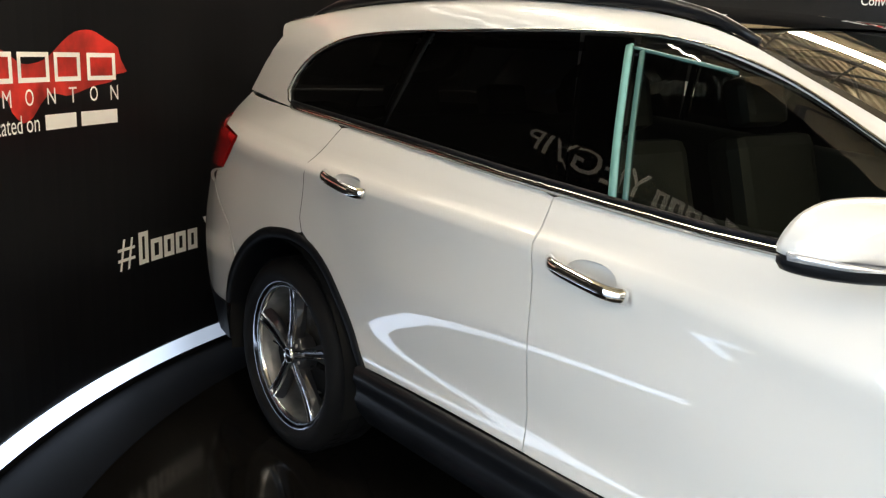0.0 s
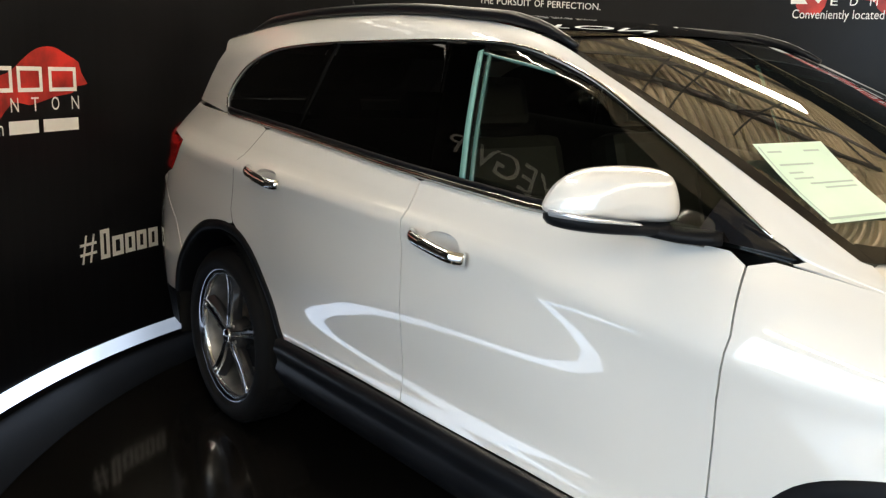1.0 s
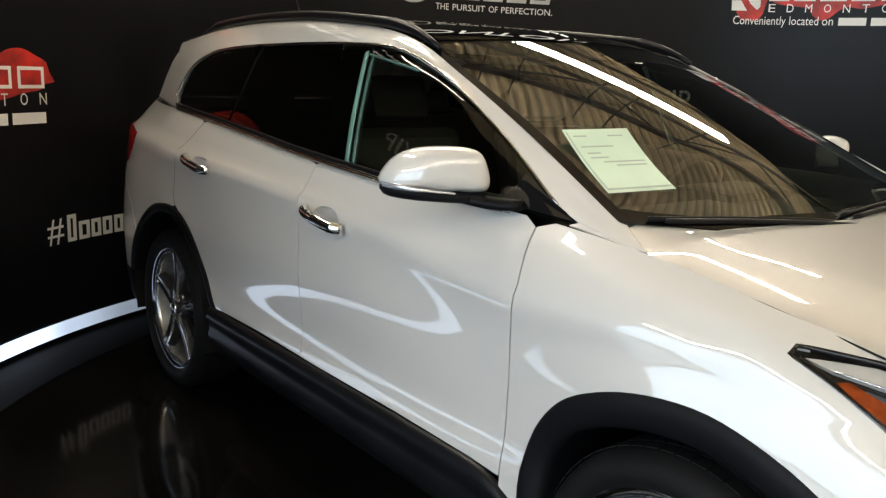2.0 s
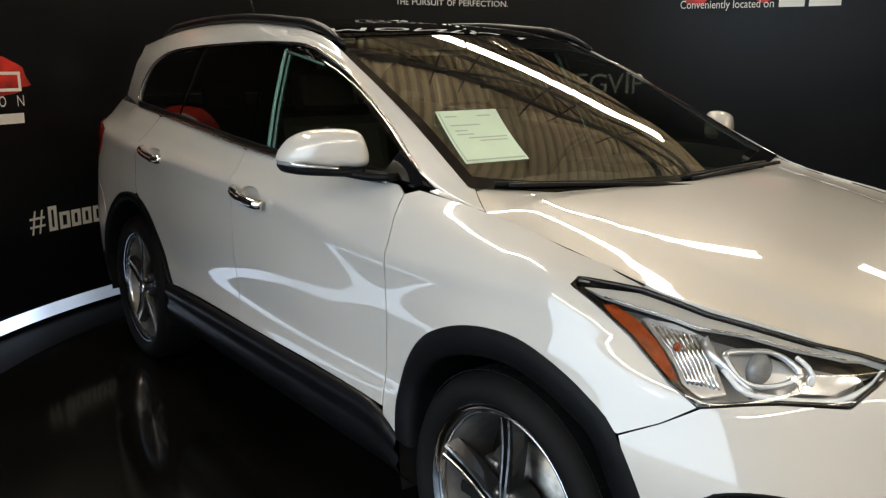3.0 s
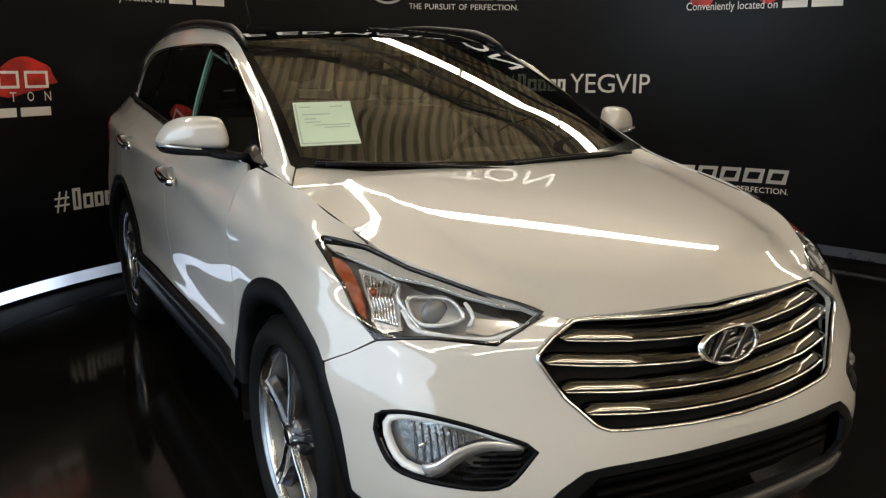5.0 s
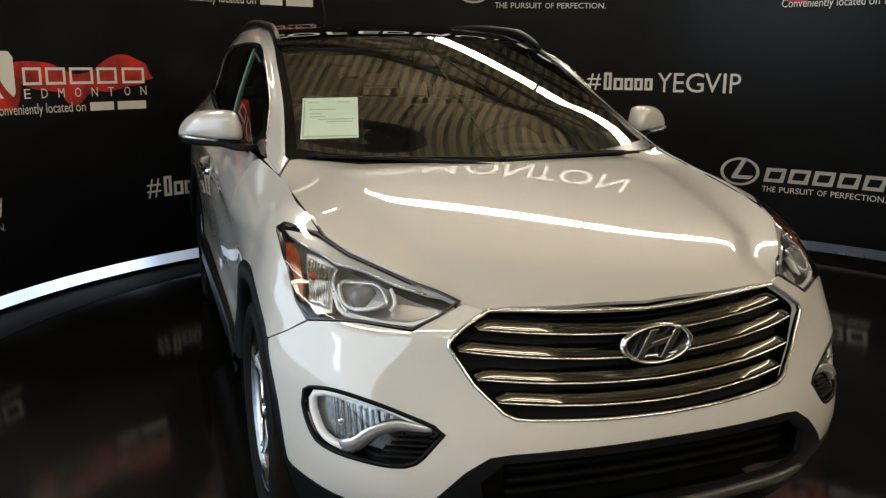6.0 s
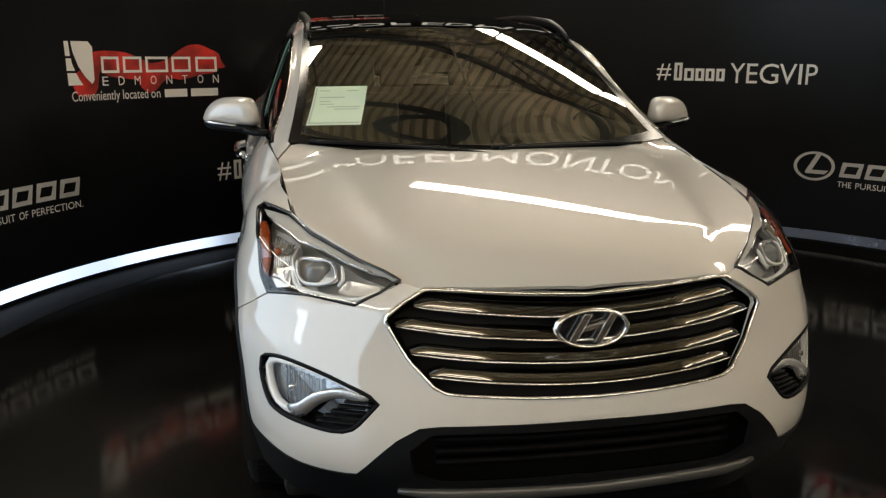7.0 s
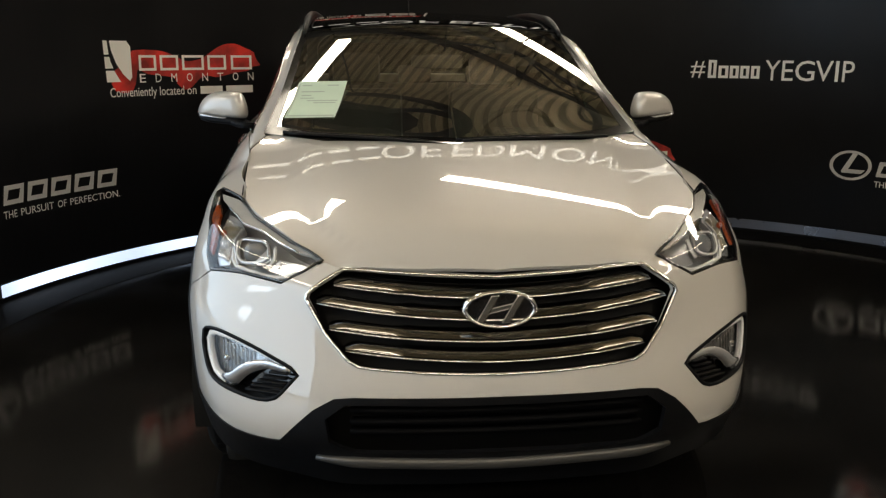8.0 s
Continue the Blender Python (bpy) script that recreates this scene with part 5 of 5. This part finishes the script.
    panel("lens", FLANKS, [LAMP], LENS, lamp, left=left, step=0.03, lift=0.002, depth=0.003, label="clear lens")

    fog = panel("fog_lamp", FLANKS, [FOG], PIANO, car, left=left, step=0.03, lift=-0.05, depth=0, label="clear fog lamp in a black surround")
    ins, deep = on_skin(FLANKS, FOG, 0), on_skin(FLANKS, FOG, -.052)
    k = len(ins)
    raw("fog_housing", np.vstack([ins, deep]) * (1, s, 1), [(i, (i + 1) % k, k + (i + 1) % k, k + i) for i in range(k)], PLASTIC, fog)
    swept("fog_surround", on_skin(FLANKS, FOG, .000), [(-.006, -.010), (.006, -.010), (.005, .002), (-.005, .002)], PLASTIC, fog, left=left, closed=True, up=(1, .3, 0))
    bowl = straight([(1.985, .812, .643), (1.962, .830, .605), (1.985, .812, .550), (2.05, .765, .522), (2.09, .725, .545), (2.125, .675, .585), (2.165, .60, .598), (2.09, .69, .627), (2.03, .757, .642)], 0.02)
    panel("fog_reflector", FLANKS, [bowl], FOG_BOWL, fog, left=left, step=0.03, lift=-0.03, depth=0.01, label="ribbed smoky reflector")
    guide = curve_through([(2.17, .588, .593), (2.09, .693, .630), (2.0, .798, .647), (1.968, .825, .620), (1.982, .814, .566), (2.010, .793, .531), (2.055, .760, .520)], 0.02)
    swept("light_guide", on_skin(FLANKS, guide, -.014), round_profile(.0062, 8), LAMP_WHITE, fog, left=left, up=(1, 0, 0), label="white light guide", widths=[0.8 + 1.0 * min(1, max(0, (k / len(guide) - .38) / .15)) for k in range(len(guide))])
    p = on_skin(FLANKS, [(2.04, .765, .578)], -.022)[0] * (1, s, 1)
    wing = curve_through([(2.055, .760, .520), (2.080, .736, .534), (2.105, .700, .570), (2.14, .645, .592), (2.185, .575, .586)], .015)
    swept("fog_wing", on_skin(FLANKS, wing, -.010), [(-.014, -.004), (.010, -.005), (.013, 0), (.010, .004), (-.014, .003)], REFLECTOR, fog, left=left, up=(1, 0, 0), label="chrome wing under the lens", widths=list(np.linspace(1.7, .6, len(wing))))
    blob("fog_bulb", p, .010, CHROME, fog, (.6, 1, 1))
    for i in range(8):
        y = .800 - .014 * i
        foot, head = .540 + max(0, .745 - y) * .75, .636 - (.80 - y) * .14
        rib = on_skin(FLANKS, [(2.05, y, z) for z in np.linspace(foot, head, 8)], -.024, (.05, 1, 1))
        swept("reflector_rib", rib, round_profile(.0026, 6), FOG_BOWL, fog, left=left, up=(1, 0, 0))
    for i in range(5):
        z = .520 + i * .014
        run = on_skin(FLANKS, [(2.10, y, z + (.71 - y) * .06) for y in np.linspace(.71 - .018 * i, .60 - .004 * i, 8)], -.012, (.05, 1, 1))
        swept("fog_slat", run, [(-.012, -.003), (.006, -.003), (.006, .003), (-.012, .003)], PLASTIC, fog, left=left)
    panel("lens", FLANKS, [bowl], LENS, fog, left=left, step=0.03, lift=-0.006, depth=0.003, label="clear lens")

    # door mirror
    def shell(outline, front, back):
        """A domed housing over an outline of (y, z) points."""
        o = curve_through([(0, *q) for q in outline], .012, True)[:, 1:]
        mid, n, rows = o.mean(0), len(o), []
        for sc in (.05, .35, .6, .75, .86, .93, .97, .99, 1.0):
            q = mid + (o - mid) * sc
            rows.append(np.c_[.655 - (q[:, 0] - .96) * .50 + front * (1 - sc**5)**.62, q[:, 0] * s, q[:, 1]])
        for sc in (.985, .94, .5, .05):
            q = mid + (o - mid) * sc
            rows.append(np.c_[.655 - (q[:, 0] - .96) * .50 - back * (1 - sc**8)**.5, q[:, 0] * s, q[:, 1]])
        f = [(r * n + i, r * n + (i + 1) % n, (r + 1) * n + (i + 1) % n, (r + 1) * n + i) for r in range(len(rows) - 1) for i in range(n)]
        f += [tuple(range(n)), tuple((len(rows) - 1) * n + i for i in range(n))]
        return np.vstack(rows), f

    def mended(ob):
        bm = bmesh.new()
        bm.from_mesh(ob.data)
        bmesh.ops.recalc_face_normals(bm, faces=bm.faces)
        bm.to_mesh(ob.data)
        bm.free()
        return ob
    mirror = mended(raw("door_mirror", *shell([(1.070, 1.193), (1.066, 1.222), (1.040, 1.258), (1.000, 1.281), (.950, 1.289), (.892, 1.288), (.866, 1.279), (.852, 1.250), (.843, 1.208), (.850, 1.180), (.885, 1.174), (.96, 1.180), (1.03, 1.188)], .075, .055), PAINT, car, "white door mirror with a black lower shell and indicator strip"))
    mended(raw("mirror_base", *shell([(1.069, 1.190), (1.060, 1.166), (1.020, 1.156), (.93, 1.150), (.870, 1.150), (.850, 1.164), (.856, 1.176), (.96, 1.183), (1.04, 1.191)], .070, .055), PLASTIC, mirror))
    mended(raw("mirror_strip", *shell([(1.073, 1.200), (1.071, 1.186), (1.03, 1.182), (.97, 1.177), (.925, 1.174), (.93, 1.180), (.98, 1.187), (1.04, 1.195)], .084, .02), REFLECTOR, mirror, "clear and chrome indicator strip"))
    arm = [(.700, .90, 1.165), (.745, .862, 1.156), (.79, .835, 1.154), (.83, .81, 1.156)]
    swept("mirror_arm", curve_through(arm, .02), [(-.040, -.010), (.028, -.012), (.038, 0), (.028, .012), (-.04, .010)], PLASTIC, mirror, left=left)
    panel("mirror_sail", CABIN_TOP, [straight([(.985, .80, 1.14), (.87, .80, 1.215), (.80, .80, 1.255), (.77, .815, 1.15)], .03)], PIANO, mirror, left=left, step=.04, lift=.004, depth=.008)


# wheels
def lathe(profile, n=64):
    v = [(r * math.cos(2 * math.pi * i / n), y, r * math.sin(2 * math.pi * i / n)) for i in range(n) for r, y in profile]
    k = len(profile)
    f = [(i * k + j, ((i + 1) % n) * k + j, ((i + 1) % n) * k + j + 1, i * k + j + 1) for i in range(n) for j in range(k - 1)]
    return v, f


def fixed(ob):
    bm = bmesh.new()
    bm.from_mesh(ob.data)
    bmesh.ops.recalc_face_normals(bm, faces=bm.faces)
    bm.to_mesh(ob.data)
    bm.free()
    return ob


def make_wheel(at, turn):
    """A wheel facing -y: deep rim, five twin spokes, tyre, disc."""
    wheel = fixed(raw("wheel", *lathe([(.266, .036), (.264, .030), (.259, .031), (.255, .050)]), ALLOY, car, "machined alloy wheel with five twin spokes"))
    fixed(raw("barrel", *lathe([(.255, .050), (.250, .062), (.243, .075), (.238, .20), (.245, .23)]), BARREL, wheel))
    tyre = fixed(raw("tyre", *lathe([(.262, .040), (.280, .024), (.294, .007), (.315, .000), (.340, .008), (.356, .024), (.364, .045), (.366, .085), (.366, .125), (.366, .165), (.364, .205), (.352, .232), (.315, .25), (.255, .23)], 96), RUBBER, wheel, "black tyre"))
    fixed(raw("rim_lip", *lathe([(.2655, .0335), (.271, .0265), (.278, .0215), (.284, .0200), (.287, .024)], 96), LIP_METAL, wheel, "polished rim lip"))
    bm = bmesh.new()
    for i in range(60):
        for y0 in (.055, .100, .145):
            a = 2 * math.pi * (i + (.5 if y0 == .100 else 0)) / 60
            box(bm, (-.016, y0 - .018, .3655), (.016, y0 + .018, .3685), 0, Matrix.Rotation(a, 4, "Y"))
    part("tread", bm, RUBBER, tyre, smooth=False)
    fixed(raw("brake_disc", *lathe([(.05, .125), (.165, .125), (.165, .145), (.05, .145)], 48), BRAKE, wheel))
    fixed(raw("hub", *lathe([(.001, .028), (.030, .028), (.033, .036), (.060, .042), (.070, .058), (.070, .11)], 32), POCKET, wheel))
    cap = fixed(raw("hub_cap", *lathe([(.001, .020), (.020, .0205), (.024, .023)], 24), PIANO, wheel, "black hub cap with a chrome rim"))
    fixed(raw("cap_rim", *lathe([(.0235, .0225), (.026, .020), (.029, .022), (.031, .040)], 24), CHROME, cap))
    raw("inner_dark", *lathe([(.05, .20), (.238, .20)], 32), INNER, wheel)
    boxed("caliper", (-.16, .10, -.07), (-.10, .17, .08), BRAKE, wheel, .012)
    for i in range(5):
        m = Matrix.Rotation(2 * math.pi * i / 5 + turn, 4, "Y")
        verts, faces = [], []
        # spoke body: two flanks falling back from a pair of bright ribs with a groove between them
        st = [(.036, .030, .009, .030, .075), (.08, .036, .0095, .031, .085), (.13, .050, .0105, .036, .085), (.18, .066, .0115, .038, .082), (.225, .080, .0125, .036, .075), (.257, .090, .0135, .032, .062)]
        for r, w, g, y0, y1 in st:
            verts += [(-w / 2, y1, r), (-w / 2, y0 + .030, r), (-g - .003, y0 + .004, r), (-g + .002, y0 + .004, r), (-g + .003, y0 + .026, r),
                      (g - .003, y0 + .026, r), (g - .002, y0 + .004, r), (g + .003, y0 + .004, r), (w / 2, y0 + .030, r), (w / 2, y1, r)]
        for a in range(len(st) - 1):
            faces += [(a * 10 + b, a * 10 + (b + 1) % 10, (a + 1) * 10 + (b + 1) % 10, (a + 1) * 10 + b) for b in range(10)]
        spoke = fixed(raw("spoke", [m @ Vector(q) for q in verts], faces, POCKET, wheel, smooth=False))
        for e in (-1, 1):
            rv = []
            for r, w, g, y0, y1 in st:
                rv += [(e * (g - .0035), y0 + .014, r), (e * (g - .0035), y0 + .001, r), (e * (g - .0005), y0 - .0015, r), (e * (g + .0050), y0, r), (e * (g + .0075), y0 + .012, r)]
            rf = [(a * 5 + b, a * 5 + b + 1, (a + 1) * 5 + b + 1, (a + 1) * 5 + b) for a in range(len(st) - 1) for b in range(4)]
            fixed(raw("rib", [m @ Vector(q) for q in rv], rf, ALLOY, spoke, "bright machined rib", smooth=False))
        p = Matrix.Rotation(2 * math.pi * (i + .5) / 5 + turn, 4, "Y") @ Vector((0, .045, .052))
        blob("lug_nut", p, .009, BRAKE, wheel, (1, 1.2, 1), 8)
    wheel.matrix_basis = at
    return wheel


make_wheel(Matrix.Translation((1.4, -.915, .368)), 0.0)
make_wheel(Matrix.Translation((-1.387, -.909, .365)), 0.02)
make_wheel(Matrix.Translation((1.4, .915, .368)) @ Matrix.Rotation(math.pi, 4, "Z"), 0.5)
make_wheel(Matrix.Translation((-1.387, .909, .365)) @ Matrix.Rotation(math.pi, 4, "Z"), 0.9)

# cabin
bm = bmesh.new()
box(bm, (.55, -.70, .80), (1.08, .70, 1.06), .05)
box(bm, (.62, -.68, 1.02), (.98, .68, 1.085), .03)
box(bm, (.50, .20, .98), (.75, .58, 1.12), .04)
part("dashboard", bm, CABIN, car, smooth=False)
bm = bmesh.new()
m = Matrix.Translation((.42, .38, 1.04)) @ Matrix.Rotation(math.radians(-65), 4, "Y")
n = 28
v, f = [], []
for i in range(n):
    a = 2 * math.pi * i / n
    for j in range(8):
        b = 2 * math.pi * j / 8
        v.append(m @ Vector(((.185 + .014 * math.cos(b)) * math.cos(a), (.185 + .014 * math.cos(b)) * math.sin(a), .014 * math.sin(b))))
for i in range(n):
    f += [(i * 8 + j, ((i + 1) % n) * 8 + j, ((i + 1) % n) * 8 + (j + 1) % 8, i * 8 + (j + 1) % 8) for j in range(8)]
wheel_rim = raw("steering_wheel", v, f, CABIN, car)
boxed("steering_hub", (-.07, -.09, -.03), (.06, .09, .02), CABIN, wheel_rim, .015, m=m)


def seat(x, y, w=.50):
    root = boxed("seat", (x - .25, y - w / 2, .55), (x + .27, y + w / 2, .72), LEATHER, car, .05, label="dark leather seat")
    tilt = Matrix.Translation((x - .22, y, .68)) @ Matrix.Rotation(math.radians(-16), 4, "Y")
    boxed("seat_back", (-.07, -w / 2, .0), (.07, w / 2, .60), LEATHER, root, .05, m=tilt)
    if w < .6:
        boxed("head_rest", (-.05, -.13, .63), (.05, .13, .80), LEATHER, root, .035, m=tilt)
    else:
        for d in (-.45, 0, .45):
            boxed("head_rest", (-.04, d - .11, .60), (.04, d + .11, .72), LEATHER, root, .03, m=tilt)
    return root


seat(.05, -.38), seat(.05, .38), seat(-.85, 0, 1.30)
boxed("centre_mirror", (.36, -.12, 1.385), (.39, .12, 1.445), CABIN, car, .012, label="dark rear-view mirror")
glass_back = [(-2.225, -.60, 1.315), (-2.265, 0, 1.315), (-2.225, .60, 1.315), (-1.995, .50, 1.575), (-2.03, 0, 1.605), (-1.995, -.50, 1.575)]
raw("rear_window", glass_back, [(0, 1, 4, 5), (1, 2, 3, 4)], PIANO, car, "dark rear window in the tailgate", smooth=False)
for s in (-1, 1):
    xs = np.linspace(-1.5, .95, 30)
    zs = np.interp(xs, [q[0] for q in SILL[::-1]], [q[2] for q in SILL[::-1]])
    ys = np.interp(xs, [q[0] for q in SILL[::-1]], [q[1] for q in SILL[::-1]])
    rows = [np.c_[xs, s * (ys - d), zs + h] for d, h in ((.020, .006), (.022, .022), (.060, .026), (.095, .005), (.11, -.25), (.11, -.62))]
    raw("door_trim", np.vstack(rows), [(r * 30 + i, r * 30 + i + 1, (r + 1) * 30 + i + 1, (r + 1) * 30 + i) for r in range(5) for i in range(29)], CABIN, car, "dark inner door trim")
boxed("cabin_floor", (-1.9, -.74, .36), (1.0, .74, .45), INNER, car, .02)

# sheet of paper on the dashboard behind the windscreen
c = [(.756, -.619, 1.333), (.803, -.417, 1.338), (1.021, -.468, 1.203), (.977, -.671, 1.197)]
sheet = thing("paper_sheet", "pale green printed paper leaning behind the windscreen", "paper")
va = [np.array(q) for q in c]


def lay(s, t, up):
    p = va[0] * (1 - s) * (1 - t) + va[1] * s * (1 - t) + va[2] * s * t + va[3] * (1 - s) * t
    nrm = np.cross(va[3] - va[0], va[1] - va[0])
    nrm = nrm / np.linalg.norm(nrm)
    return p + nrm * (up - .012 * math.sin(math.pi * t) * .6)


def lay_rect(name, s0, t0, s1, t1, up, mat, k=6):
    v = [lay(s0 + (s1 - s0) * i / k, t0 + (t1 - t0) * j / k, up) for j in range(k + 1) for i in range(k + 1)]
    f = [(j * (k + 1) + i, j * (k + 1) + i + 1, (j + 1) * (k + 1) + i + 1, (j + 1) * (k + 1) + i) for j in range(k) for i in range(k)]
    return raw(name, v, f, mat, sheet)


lay_rect("page", 0, 0, 1, 1, 0, PAPER)
lay_rect("page_border", .03, .93, .97, .96, .0012, PRINT)
lay_rect("page_border", .03, .04, .05, .93, .0012, PRINT)
for s0, t0, s1 in ((.10, .10, .30), (.62, .10, .85), (.12, .26, .60), (.15, .36, .35), (.15, .43, .42), (.30, .50, .92), (.45, .56, .9)):
    lay_rect("print_line", s0, t0, s1, t0 + .022, .0012, PRINT, 2)
